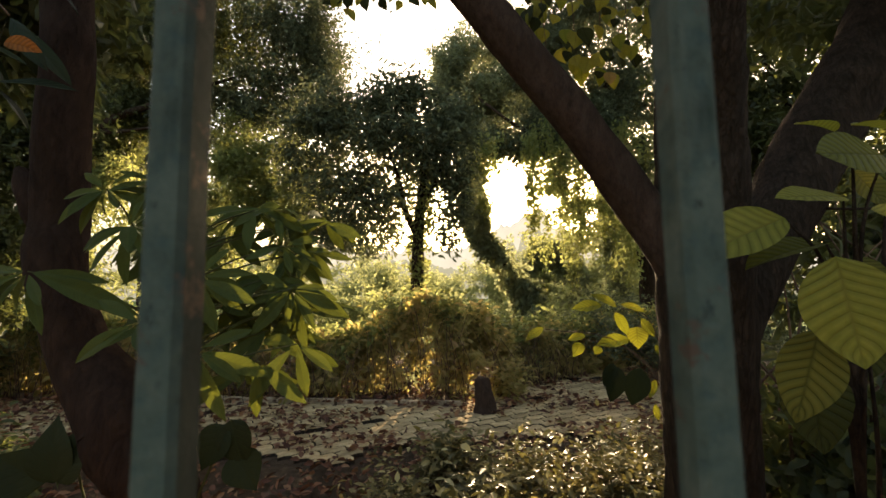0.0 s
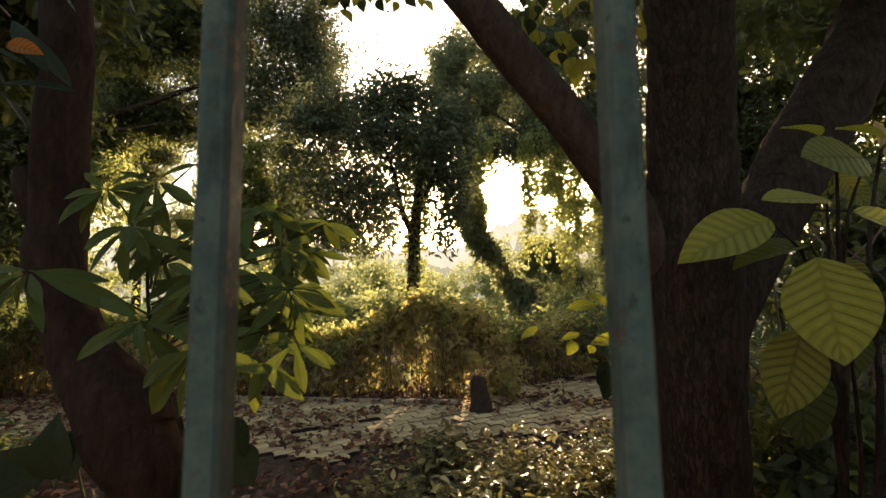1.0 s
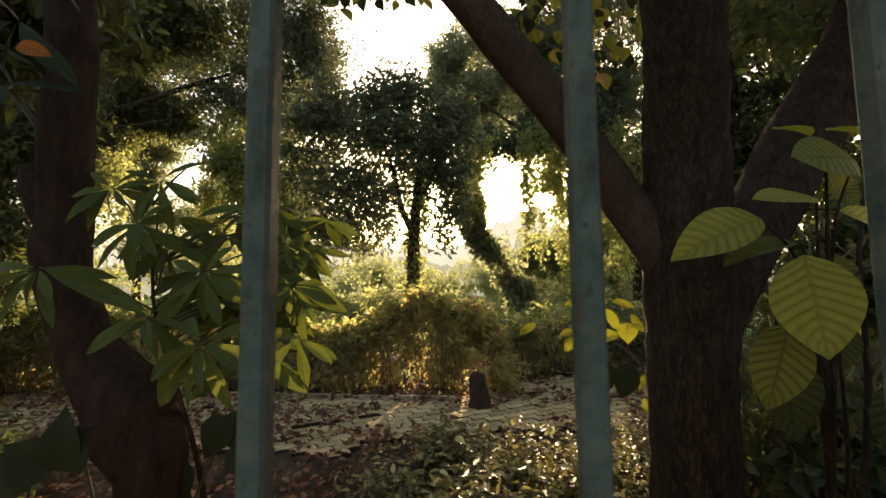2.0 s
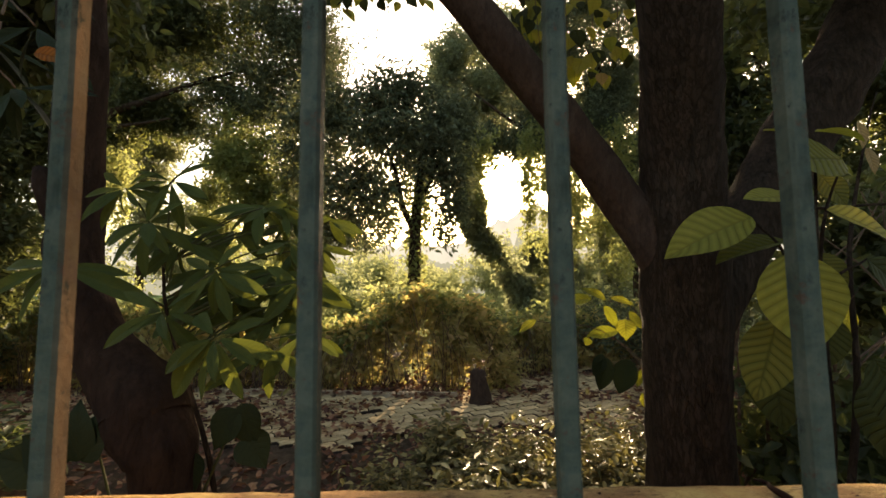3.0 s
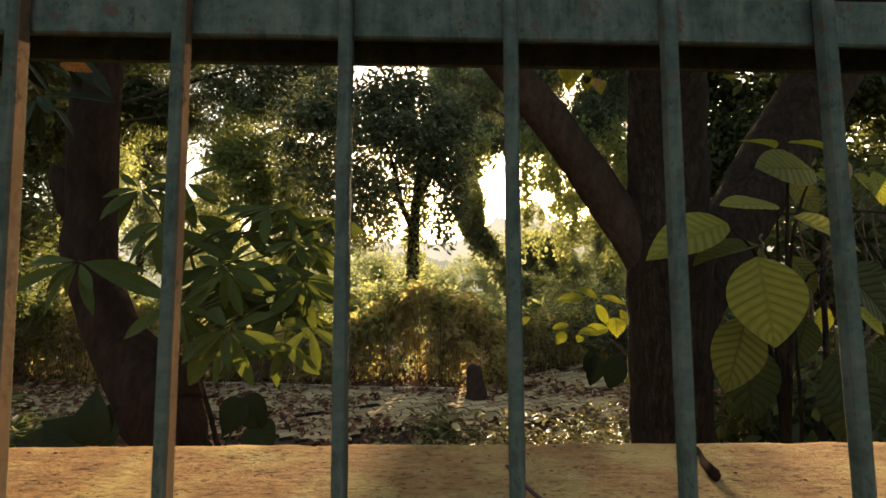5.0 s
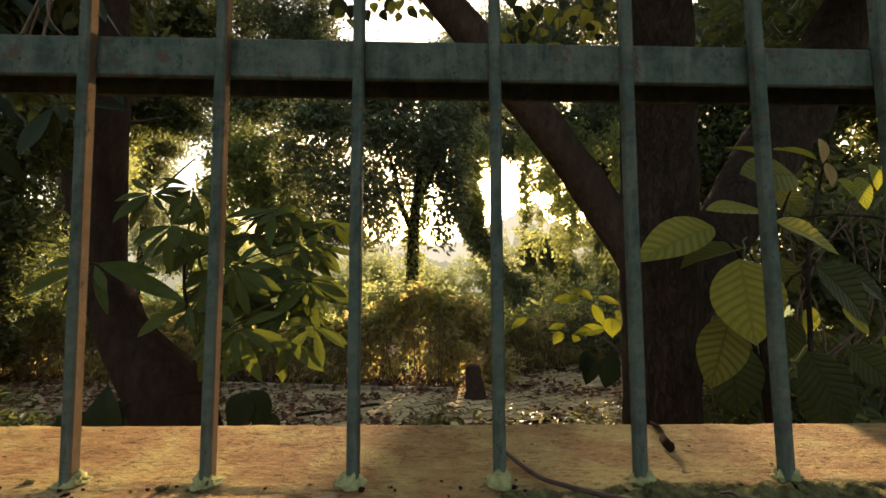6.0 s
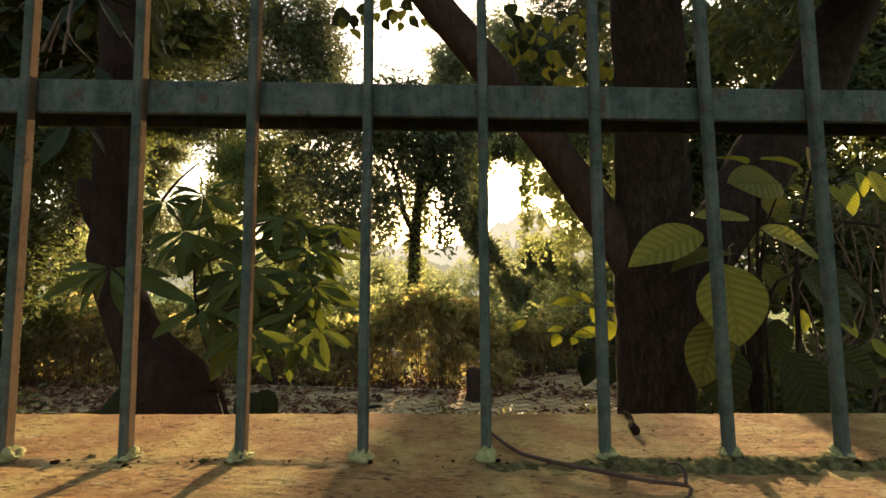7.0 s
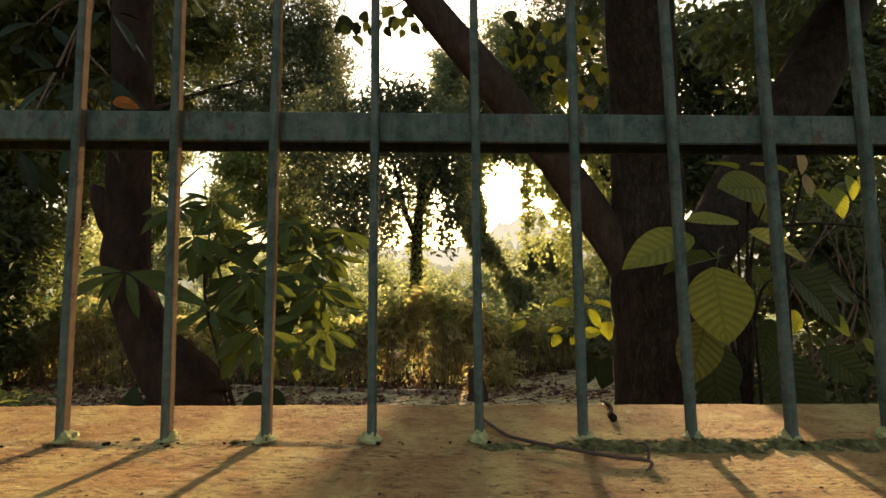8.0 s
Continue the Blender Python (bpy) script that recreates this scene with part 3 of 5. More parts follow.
def dab_mesh(seed):
    """A small crumbling collar of mortar round a bar's foot."""
    bm = bmesh.new()
    bmesh.ops.create_icosphere(bm, subdivisions=4, radius=1)
    for v in bm.verts:
        d = v.co.copy()
        k = 1 + 0.45 * noise.noise(d * 1.5 + Vector((seed * 3.1, 0, 0))) + 0.22 * noise.noise(d * 4 + Vector((0, seed, 0))) + 0.12 * noise.noise(d * 11 + Vector((0, 0, seed)))
        rise = min(1.0, 1.7 * max(0.0, 1 - math.hypot(d.x, d.y)))
        v.co = Vector((d.x * 0.0120 * k, d.y * 0.0115 * k - 0.003, (0.0005 + 0.0100 * rise) * (1 if d.z > 0 else -0.3) * k))
    return smooth(finish(bm, "mortar_collar"))


BARS, DABS, WORN = [bar_mesh(s * 7.3) for s in range(5)], [dab_mesh(s) for s in range(6)], [bar_mesh(40 + s * 7.3) for s in range(3)]
for k in range(-47, 48):
    foot_x, rail_x = ASKEW.get(k, (0.004 * noise.noise(Vector((k * 1.7, 2, 0))), 0.003 * noise.noise(Vector((k * 3.3, 0, 4)))))
    lean = math.degrees(math.atan((rail_x - foot_x) / 0.39))
    # left bars take the sunlit rusting side, the rest the shade-dark one
    b = part("bar", WORN[k % 3] if k < -1 else BARS[k % 5], SUNLIT_RUST_PAINT if k < -1 else PAINT, fence, "one side rusting, with sunlight put into its paint colour" if k < -1 else "", m=pose(k * STEP + foot_x, 0, COPE, 0, lean, 0))
    part("mortar_collar", DABS[k % 6], MORTAR, b, "pale lichen-green mortar round the foot", m=pose(k * STEP + foot_x, 0, COPE + 0.001, 0, 0, 60 * k))
rail = bmesh.new()
# a channel, hollowed below so that its underside comes out dark
y0, y1, low, high, web, soft = 0.0064, 0.0064 + 0.045, 1.2665, 1.3052, 0.005, 0.0016
prof = [(y0, low + soft), (y0, high - soft), (y0 + soft, high), (y1 - soft, high), (y1, high - soft), (y1, low), (y1 - web, low), (y1 - web, high - web), (y0 + web, high - web), (y0 + web, low), (y0 + soft, low)]
ends = []
for i in range(601):
    x = -6.0 + 0.02 * i
    dent = [0.0006 * noise.noise(Vector((x * 9, j * 1.7, 3))) for j in range(11)]
    ends.append([rail.verts.new((x, y + d, z + d)) for (y, z), d in zip(prof, dent)])
for a, b in zip(ends, ends[1:]):
    for j in range(11):
        rail.faces.new((a[j], a[(j + 1) % 11], b[(j + 1) % 11], b[j]))
rail.faces.new(ends[0])
rail.faces.new(ends[-1][::-1])
part("rail", rail, PAINT, fence)
on_wall(fence)


def crumble_mesh(seed, wide, deep):
    """Crumbled mortar along the seam between two bars: a low, lumpy strip with a ragged outline."""
    bm = bmesh.new()
    grid = []
    for i in range(41):
        u = i / 40
        row = []
        for j in range(13):
            v = j / 12
            x = (u - 0.5) * STEP * 1.02
            y = (v - 0.5) * deep * (1 + 0.6 * noise.noise(Vector((u * 5, seed, 0)))) + 0.012 * noise.noise(Vector((x * 40 + seed * 9, seed, 4)))
            lump = math.sin(math.pi * v) ** 0.8
            z = -0.0025 + lump * wide * (0.75 + 0.9 * noise.noise(Vector((x * 60, y * 90, seed))) + 0.7 * noise.noise(Vector((x * 22, y * 40, seed + 5))) + 0.6 * noise.noise(Vector((x * 260, y * 260, seed))))
            row.append(bm.verts.new((x, y, z)))
        grid.append(row)
    for a, b in zip(grid, grid[1:]):
        for j in range(12):
            bm.faces.new((a[j], a[j + 1], b[j + 1], b[j])).smooth = True
    return bm


for k in range(0, 7):
    thick = 0.0075 if 1 <= k <= 4 else 0.005
    deep = 0.038 if 1 <= k <= 3 else 0.018 if k == 0 else 0.026
    on_wall(solid("mortar_seam", crumble_mesh(k * 2.7, thick, deep), MOSS, "dark mossy crumbled mortar along the coping's seam", "mortar", group="mortar along the fence", m=pose((k + 0.5) * STEP, -0.020, COPE)))

# ---- the two near trees ----
tree_r = thing("forked_tree", (1.13, 1.81, GROUND), "forked tree with rough dark brown bark beside the wall", "tree")
part("trunk", tube([(1.02, 1.70, GROUND - 0.1, 0.25), (1.02, 1.69, 0.0, 0.185), (1.02, 1.67, 0.6, 0.172), (1.025, 1.66, 1.1, 0.182), (1.02, 1.62, 1.6, 0.170), (0.94, 1.46, 2.0, 0.155), (0.86, 1.30, 2.4, 0.145), (0.72, 1.05, 3.2, 0.14), (0.6, 0.9, 4.6, 0.12), (0.55, 0.9, 6.0, 0.09)], 70, 28, 0.09, 1, 0.02), BARK_R, tree_r)
part("limb", tube([(1.06, 1.70, 0.74, 0.05), (1.01, 1.68, 0.98, 0.09), (0.93, 1.66, 1.18, 0.103), (0.80, 1.70, 1.42, 0.098), (0.52, 1.64, 1.78, 0.090), (0.22, 1.58, 2.13, 0.086), (-0.10, 1.52, 2.50, 0.080), (-0.42, 1.48, 2.95, 0.072), (-0.9, 1.4, 3.9, 0.05)], 60, 22, 0.08, 2), BARK_LIMB, tree_r, "smoother limb leaning over the path")
part("limb", tube([(1.06, 1.70, 0.75, 0.12), (1.30, 1.84, 1.08, 0.145), (1.66, 2.02, 1.48, 0.165), (2.02, 2.18, 1.90, 0.185), (2.45, 2.3, 2.42, 0.19), (3.2, 2.6, 3.4, 0.16), (4.7, 3.5, 4.7, 0.07), (5.6, 3.9, 6.2, 0.03)], 60, 20, 0.09, 3), BARK_R, tree_r)

# most lobes lie out of view, added overhead to shade trunk and limbs
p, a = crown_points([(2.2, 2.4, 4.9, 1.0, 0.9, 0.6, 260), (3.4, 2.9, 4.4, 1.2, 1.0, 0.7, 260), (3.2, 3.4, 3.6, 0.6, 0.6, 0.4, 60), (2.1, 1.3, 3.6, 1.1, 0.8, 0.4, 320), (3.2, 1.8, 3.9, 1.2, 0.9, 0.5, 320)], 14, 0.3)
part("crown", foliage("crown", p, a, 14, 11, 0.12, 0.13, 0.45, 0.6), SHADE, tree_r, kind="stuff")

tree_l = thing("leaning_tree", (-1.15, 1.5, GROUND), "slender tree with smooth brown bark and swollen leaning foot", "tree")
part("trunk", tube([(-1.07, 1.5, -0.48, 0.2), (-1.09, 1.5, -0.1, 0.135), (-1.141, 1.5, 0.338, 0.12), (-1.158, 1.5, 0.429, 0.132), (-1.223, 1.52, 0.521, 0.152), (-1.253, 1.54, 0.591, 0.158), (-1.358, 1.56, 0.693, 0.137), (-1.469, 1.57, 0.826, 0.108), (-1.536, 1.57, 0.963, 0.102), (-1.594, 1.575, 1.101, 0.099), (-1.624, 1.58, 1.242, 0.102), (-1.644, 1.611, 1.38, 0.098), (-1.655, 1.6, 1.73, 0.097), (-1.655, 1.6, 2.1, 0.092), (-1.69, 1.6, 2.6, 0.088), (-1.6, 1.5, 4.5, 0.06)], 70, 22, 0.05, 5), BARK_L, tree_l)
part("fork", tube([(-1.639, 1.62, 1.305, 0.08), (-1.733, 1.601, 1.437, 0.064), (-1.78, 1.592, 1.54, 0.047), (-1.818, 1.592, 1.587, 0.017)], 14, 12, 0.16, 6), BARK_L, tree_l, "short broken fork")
# upper lobes lie out of view, added to dim what stands below
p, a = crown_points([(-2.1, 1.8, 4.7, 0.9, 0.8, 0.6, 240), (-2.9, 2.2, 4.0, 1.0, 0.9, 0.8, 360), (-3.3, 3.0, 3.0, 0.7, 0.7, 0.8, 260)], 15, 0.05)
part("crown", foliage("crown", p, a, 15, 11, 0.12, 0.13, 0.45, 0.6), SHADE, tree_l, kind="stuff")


def far_tree(name, base, label, trunks, blobs, mat, seed, per=9, spread=0.17, size=0.12, gap=0.25, ratio=0.4, droop=0.5, bark=None, strands=(), strand_mat=None, tuft=13):
    """A tree farther off: trunk and limbs, a crown of tufts, and any creepers that hang from it."""
    t = thing(name, (base[0], base[1], GROUND), label, "tree")
    for k, rows in enumerate(trunks):
        part("trunk" if k == 0 else "limb", tube(rows, 24, 10, 0.1, seed + k), bark or BARK_FAR, t)
    p, a = crown_points(blobs, seed, gap, tuft=tuft)
    part("crown", foliage("crown", p, a, seed, per, spread, size, ratio, droop), mat, t, kind="stuff")
    if strands:
        p, a = strand_points(strands, seed + 3)
        part("hanging_creepers", foliage("creepers", p, a, seed + 3, 9, 0.085, 0.10, 0.6, 0.9), strand_mat or WARM, t, "hanging creepers", kind="stuff")
    return t


hang = [(x, 9.6 + 0.5 * math.sin(3 * x), 4.6 + 0.5 * math.cos(5 * x), 2.0 + 0.6 * math.sin(4 * x), 0.12) for x in np.linspace(-5.4, -3.7, 14)]
hang += [(x, 9.3, 4.2, 2.6 + 0.5 * math.sin(7 * x), 0.08) for x in np.linspace(-8.9, -7.3, 7)]
spreading = far_tree("spreading_tree", (-8.7, 9.2), "tall spreading tree with dense dark leaves and hanging creepers",
         [[(-8.7, 9.2, GROUND, 0.26), (-8.6, 9.2, 2, 0.20), (-8.5, 9.2, 4, 0.16), (-8.6, 9.3, 5.6, 0.12), (-8.4, 9.4, 8, 0.07)], [(-8.5, 9.2, 3.6, 0.15), (-8.2, 9.15, 4.3, 0.125), (-8.0, 9.15, 4.67, 0.11), (-7.5, 9.2, 5.09, 0.085), (-6.87, 9.2, 5.31, 0.07), (-5.86, 9.3, 5.76, 0.05), (-4.97, 9.4, 6.1, 0.03)], [(-7.95, 9.15, 4.7, 0.06), (-7.2, 9.2, 4.75, 0.04), (-6.3, 9.3, 4.95, 0.02)]],
         [(-3.7, 10.0, 7.28, 1.29, 1.16, 1.43, 1450), (-4.92, 10.0, 5.66, 1.77, 0.86, 0.95, 1232), (-3.1, 10.0, 5.64, 0.82, 0.67, 0.75, 464), (-5.19, 10.0, 9.43, 3.54, 0.98, 1.09, 1305)],
         DEEP, 11, 11, 0.12, 0.115, 0.38, 0.36, strands=hang, tuft=15)
# left lobes take the shaded leaf colour to darken this side
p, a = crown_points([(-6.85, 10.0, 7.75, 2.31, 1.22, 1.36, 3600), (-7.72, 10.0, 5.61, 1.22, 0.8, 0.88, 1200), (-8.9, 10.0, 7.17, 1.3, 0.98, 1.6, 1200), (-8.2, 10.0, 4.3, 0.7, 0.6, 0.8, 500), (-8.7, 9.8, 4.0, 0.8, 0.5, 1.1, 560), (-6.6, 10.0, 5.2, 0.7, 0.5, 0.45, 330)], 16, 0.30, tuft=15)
part("shaded_crown", foliage("crown", p, a, 16, 11, 0.12, 0.115, 0.38, 0.5), SHADE, spreading, "leaves with shade put into their colour", kind="stuff")
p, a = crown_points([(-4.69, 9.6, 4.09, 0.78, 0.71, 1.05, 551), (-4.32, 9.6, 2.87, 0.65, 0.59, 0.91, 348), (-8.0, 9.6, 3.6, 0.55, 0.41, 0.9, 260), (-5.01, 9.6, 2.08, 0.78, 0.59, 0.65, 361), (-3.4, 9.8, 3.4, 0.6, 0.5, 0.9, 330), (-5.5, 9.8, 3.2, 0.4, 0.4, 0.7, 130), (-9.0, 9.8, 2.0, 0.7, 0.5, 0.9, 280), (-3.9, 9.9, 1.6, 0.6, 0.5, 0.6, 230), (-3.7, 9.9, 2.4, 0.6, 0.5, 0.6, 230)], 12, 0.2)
part("lower_crown", foliage("crown", p, a, 12, 11, 0.10, 0.11, 0.45, 0.6), WARM, spreading, "lower leaves in the sun-toned leaf colour", kind="stuff")
middle = far_tree("round_crowned_tree", (-0.55, 7.3), "round-crowned tree with dark whorled leaves standing in the hedge",
         [[(-0.50, 7.3, GROUND, 0.15), (-0.54, 7.3, 0.6, 0.12), (-0.52, 7.3, 1.6, 0.11), (-0.50, 7.3, 2.2, 0.10), (-0.42, 7.3, 3.2, 0.06), (-0.5, 7.3, 4.0, 0.03)], [(-0.50, 7.3, 1.95, 0.07), (-0.72, 7.28, 2.45, 0.05), (-0.9, 7.25, 3.2, 0.035), (-1.2, 7.2, 4.0, 0.02)], [(-0.72, 7.28, 2.5, 0.03), (-1.3, 7.2, 2.75, 0.02), (-1.9, 7.2, 2.8, 0.01)], [(-0.50, 7.3, 2.4, 0.05), (-0.2, 7.3, 3.0, 0.03), (0.1, 7.3, 3.7, 0.015)]],
         [(-0.85, 7.3, 3.85, 0.95, 0.8, 0.80, 620), (-2.03, 7.3, 4.15, 0.8, 0.56, 0.62, 420), (-1.85, 7.3, 3.0, 0.75, 0.6, 0.6, 270), (-1.6, 7.3, 2.3, 0.6, 0.35, 0.42, 110), (-0.03, 7.3, 3.55, 0.55, 0.49, 0.85, 330), (0.15, 7.3, 2.6, 0.40, 0.34, 0.5, 110), (-0.95, 7.3, 4.6, 0.8, 0.40, 0.38, 260), (-2.47, 7.3, 3.37, 0.45, 0.4, 0.6, 150), (-1.1, 7.3, 2.8, 0.6, 0.4, 0.5, 150), (-1.15, 7.3, 2.25, 0.5, 0.35, 0.35, 60), (0.0, 7.3, 2.1, 0.3, 0.3, 0.3, 45), (0.1, 7.4, 4.15, 0.45, 0.4, 0.5, 200), (-2.1, 7.3, 2.05, 0.5, 0.35, 0.38, 130), (-1.55, 7.3, 2.0, 0.45, 0.3, 0.3, 60)],
         DEEP, 21, 9, 0.11, 0.115, 0.18, 0.34, tuft=7)
p, a = along_curve([(-0.50, 7.3, 0.3, 0.32), (-0.54, 7.3, 1.0, 0.25), (-0.50, 7.3, 1.7, 0.25), (-0.45, 7.3, 2.4, 0.28), (-0.42, 7.3, 3.0, 0.24)], 270, 23)
part("creepers", foliage("creepers", p, a, 23, 6, 0.05, 0.08, 0.6, 0.8), WARM, middle, "creepers round the trunk in the sun-toned leaf colour", kind="stuff")
hang = [(2.2 + 0.16 * k + 0.05 * math.sin(5 * k), 10.2 + 0.4 * math.sin(2.3 * k), 5.0 + 0.3 * math.sin(k), 1.9 + 0.8 * math.sin(1.7 * k + 1), 0.055) for k in range(19)]
hang += [(0.75 + 0.09 * k, 9.3, 4.6, 2.9 + 0.3 * math.sin(3 * k), 0.10) for k in range(5)]
hanging = far_tree("creeper_hung_tree", (5.4, 11.0), "tall tree hung with sunlit creepers",
         [[(5.4, 11.0, GROUND, 0.28), (5.2, 11, 3, 0.2), (4.6, 11, 6, 0.12), (4.0, 11, 8, 0.07)], [(5.1, 11, 3.6, 0.12), (3.8, 10.8, 4.7, 0.08), (2.2, 10.7, 5.2, 0.05), (0.9, 10.8, 6.2, 0.03)]],
         [(3.39, 11.0, 5.3, 1.27, 0.67, 0.8, 1300), (4.85, 11.0, 6.34, 1.12, 1.01, 1.42, 1370), (2.85, 11.0, 7.33, 1.12, 0.94, 1.05, 2000), (1.92, 11.0, 4.95, 1.12, 0.4, 0.35, 508), (4.34, 11.0, 8.82, 2.24, 0.94, 1.05, 1566), (5.33, 11.0, 3.79, 0.67, 0.61, 1.35, 684), (2.5, 11.2, 6.0, 0.9, 0.7, 0.8, 420), (1.1, 11, 5.2, 0.5, 0.5, 0.5, 260)],
         DEEP, 31, 11, 0.12, 0.115, 0.30, 0.36, strands=hang, tuft=15)
far_tree("haze_toned_tree", (-1.05, 16.5), "tall tree with morning haze put into its leaf colour",
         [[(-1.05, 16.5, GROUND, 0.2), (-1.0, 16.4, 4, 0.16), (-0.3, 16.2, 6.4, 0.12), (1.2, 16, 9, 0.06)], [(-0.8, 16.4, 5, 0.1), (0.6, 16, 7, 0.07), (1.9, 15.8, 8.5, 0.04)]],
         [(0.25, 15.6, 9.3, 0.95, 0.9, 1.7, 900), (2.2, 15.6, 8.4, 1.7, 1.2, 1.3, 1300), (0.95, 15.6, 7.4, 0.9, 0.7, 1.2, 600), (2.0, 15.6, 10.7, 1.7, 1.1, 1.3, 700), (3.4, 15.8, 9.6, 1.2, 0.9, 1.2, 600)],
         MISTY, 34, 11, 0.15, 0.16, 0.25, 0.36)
far_tree("haze_toned_tree", (-9.9, 13.6), "feathery tree with morning haze put into its leaf colour",
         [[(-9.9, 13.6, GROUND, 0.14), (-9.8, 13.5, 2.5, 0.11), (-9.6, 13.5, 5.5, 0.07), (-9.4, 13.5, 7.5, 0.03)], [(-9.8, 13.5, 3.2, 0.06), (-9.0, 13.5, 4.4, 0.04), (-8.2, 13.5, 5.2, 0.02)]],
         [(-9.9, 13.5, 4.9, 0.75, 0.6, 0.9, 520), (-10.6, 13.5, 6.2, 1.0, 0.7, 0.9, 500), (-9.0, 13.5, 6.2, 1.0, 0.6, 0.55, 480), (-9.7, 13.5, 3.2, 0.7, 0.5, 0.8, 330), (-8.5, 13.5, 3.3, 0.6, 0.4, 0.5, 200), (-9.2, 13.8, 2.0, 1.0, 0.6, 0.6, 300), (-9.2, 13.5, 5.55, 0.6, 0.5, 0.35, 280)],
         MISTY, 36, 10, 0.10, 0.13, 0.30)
far_tree("thicket_tree", (6.6, 6.4), "leafy tree with shade in its leaf colour and glints of sky through it",
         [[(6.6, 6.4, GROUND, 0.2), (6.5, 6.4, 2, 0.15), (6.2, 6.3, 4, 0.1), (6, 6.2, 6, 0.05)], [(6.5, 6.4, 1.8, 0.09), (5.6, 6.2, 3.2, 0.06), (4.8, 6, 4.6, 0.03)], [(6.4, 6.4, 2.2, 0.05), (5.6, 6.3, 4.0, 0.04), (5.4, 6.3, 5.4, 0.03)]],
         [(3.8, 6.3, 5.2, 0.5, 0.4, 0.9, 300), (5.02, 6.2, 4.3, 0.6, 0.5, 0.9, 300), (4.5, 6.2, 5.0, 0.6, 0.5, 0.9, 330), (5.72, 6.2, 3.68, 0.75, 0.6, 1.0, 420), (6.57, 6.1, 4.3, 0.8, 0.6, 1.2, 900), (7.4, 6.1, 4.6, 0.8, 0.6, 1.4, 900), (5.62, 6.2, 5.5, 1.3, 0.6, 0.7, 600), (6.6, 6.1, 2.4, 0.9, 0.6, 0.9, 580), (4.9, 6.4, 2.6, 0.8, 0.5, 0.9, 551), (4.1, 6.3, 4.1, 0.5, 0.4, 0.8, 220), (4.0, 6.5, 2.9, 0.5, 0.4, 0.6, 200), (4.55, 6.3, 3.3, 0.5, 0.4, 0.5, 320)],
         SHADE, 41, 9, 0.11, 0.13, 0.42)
far_tree("dense_tree", (-6.2, 5.2), "dense tree at the edge of the path, shade in its leaf colour",
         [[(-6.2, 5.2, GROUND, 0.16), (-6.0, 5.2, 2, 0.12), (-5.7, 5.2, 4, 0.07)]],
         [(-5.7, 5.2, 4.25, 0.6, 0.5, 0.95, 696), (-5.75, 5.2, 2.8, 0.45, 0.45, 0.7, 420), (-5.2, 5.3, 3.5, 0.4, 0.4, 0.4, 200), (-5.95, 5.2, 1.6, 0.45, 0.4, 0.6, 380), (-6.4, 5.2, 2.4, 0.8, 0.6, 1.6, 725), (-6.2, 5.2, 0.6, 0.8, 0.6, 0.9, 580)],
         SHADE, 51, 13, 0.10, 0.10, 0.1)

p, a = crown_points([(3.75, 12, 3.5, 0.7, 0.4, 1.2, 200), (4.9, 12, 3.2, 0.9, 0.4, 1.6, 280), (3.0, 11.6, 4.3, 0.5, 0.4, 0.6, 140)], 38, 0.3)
part("lower_crown", foliage("crown", p, a, 38, 10, 0.10, 0.10, 0.5, 0.7), WARM, hanging, "lower leaves in the sun-toned leaf colour", kind="stuff")
# the third strand is added to keep sun off one bar's side
p, a = strand_points([(1.99, 9.5, 4.7, 1.75, 0.06), (2.04, 9.5, 4.7, 2.4, 0.05), (1.89, 9.5, 4.7, 3.12, 0.05)], 37, 0.05, 0.012)
part("long_creeper", foliage("creepers", p, a, 37, 7, 0.05, 0.09, 0.6, 0.9, beam=False), WARM, hanging, "long creeper hanging before the sun", kind="stuff")

# trunks clad in creepers
def clad_trunk(rows, label, count, seed, mat=None):
    t = thing("creeper_clad_trunk", (rows[-1][0], rows[-1][1], GROUND), label, "tree stump")
    part("trunk", tube([(x, y, z, r * 0.15) for x, y, z, r in rows], 20, 8, 0.1, seed), BARK_FAR, t)
    p, a = along_curve(rows, count, seed)
    part("creepers", foliage("creepers", p, a, seed, 7, 0.09, 0.115, 0.6, 0.7), mat or MISTY, t, kind="stuff")


clad_trunk([(0.57, 10.0, 4.22, 0.25), (0.7, 10.0, 3.11, 0.28), (0.89, 10.0, 2.21, 0.28), (1.4, 10.0, 1.67, 0.35), (1.88, 10.0, 0.99, 0.39), (2.14, 10.0, -0.4, 0.43)], "leaning dead trunk thickly clad in creepers", 2700, 61)
clad_trunk([(3.41, 17, 1.8, 0.29), (3.93, 17, 2.58, 0.38), (4.79, 17, 2.32, 0.64), (5.22, 17, 1.11, 0.79), (5.31, 17, -0.3, 0.87)], "arched stump thickly clad in creepers", 4200, 62)
clad_trunk([(5.08, 13, 5.83, 0.25), (5.15, 13, 3.94, 0.3), (5.35, 13, 2.05, 0.42), (5.42, 13, -0.3, 0.45)], "upright dead trunk clad in creepers", 2600, 63)

# ---- hedge, bushes, field, distance ----
def hedge_top(x):
    return np.interp(x, [-9, -5, -3.2, -2.2, -1.65, -1.2, -0.8, -0.4, 0.0, 0.4, 0.8, 1.4, 2.4, 4.5], [0.75, 0.7, 0.40, 0.38, 0.38, 0.52, 0.88, 1.00, 0.84, 0.66, 0.55, 0.44, 0.38, 0.5])


hedge = thing("hedge", (-1.0, 6.6, GROUND), "overgrown hedge of creepers with dry brown stems along the path", "hedge")
g = np.random.default_rng(71)


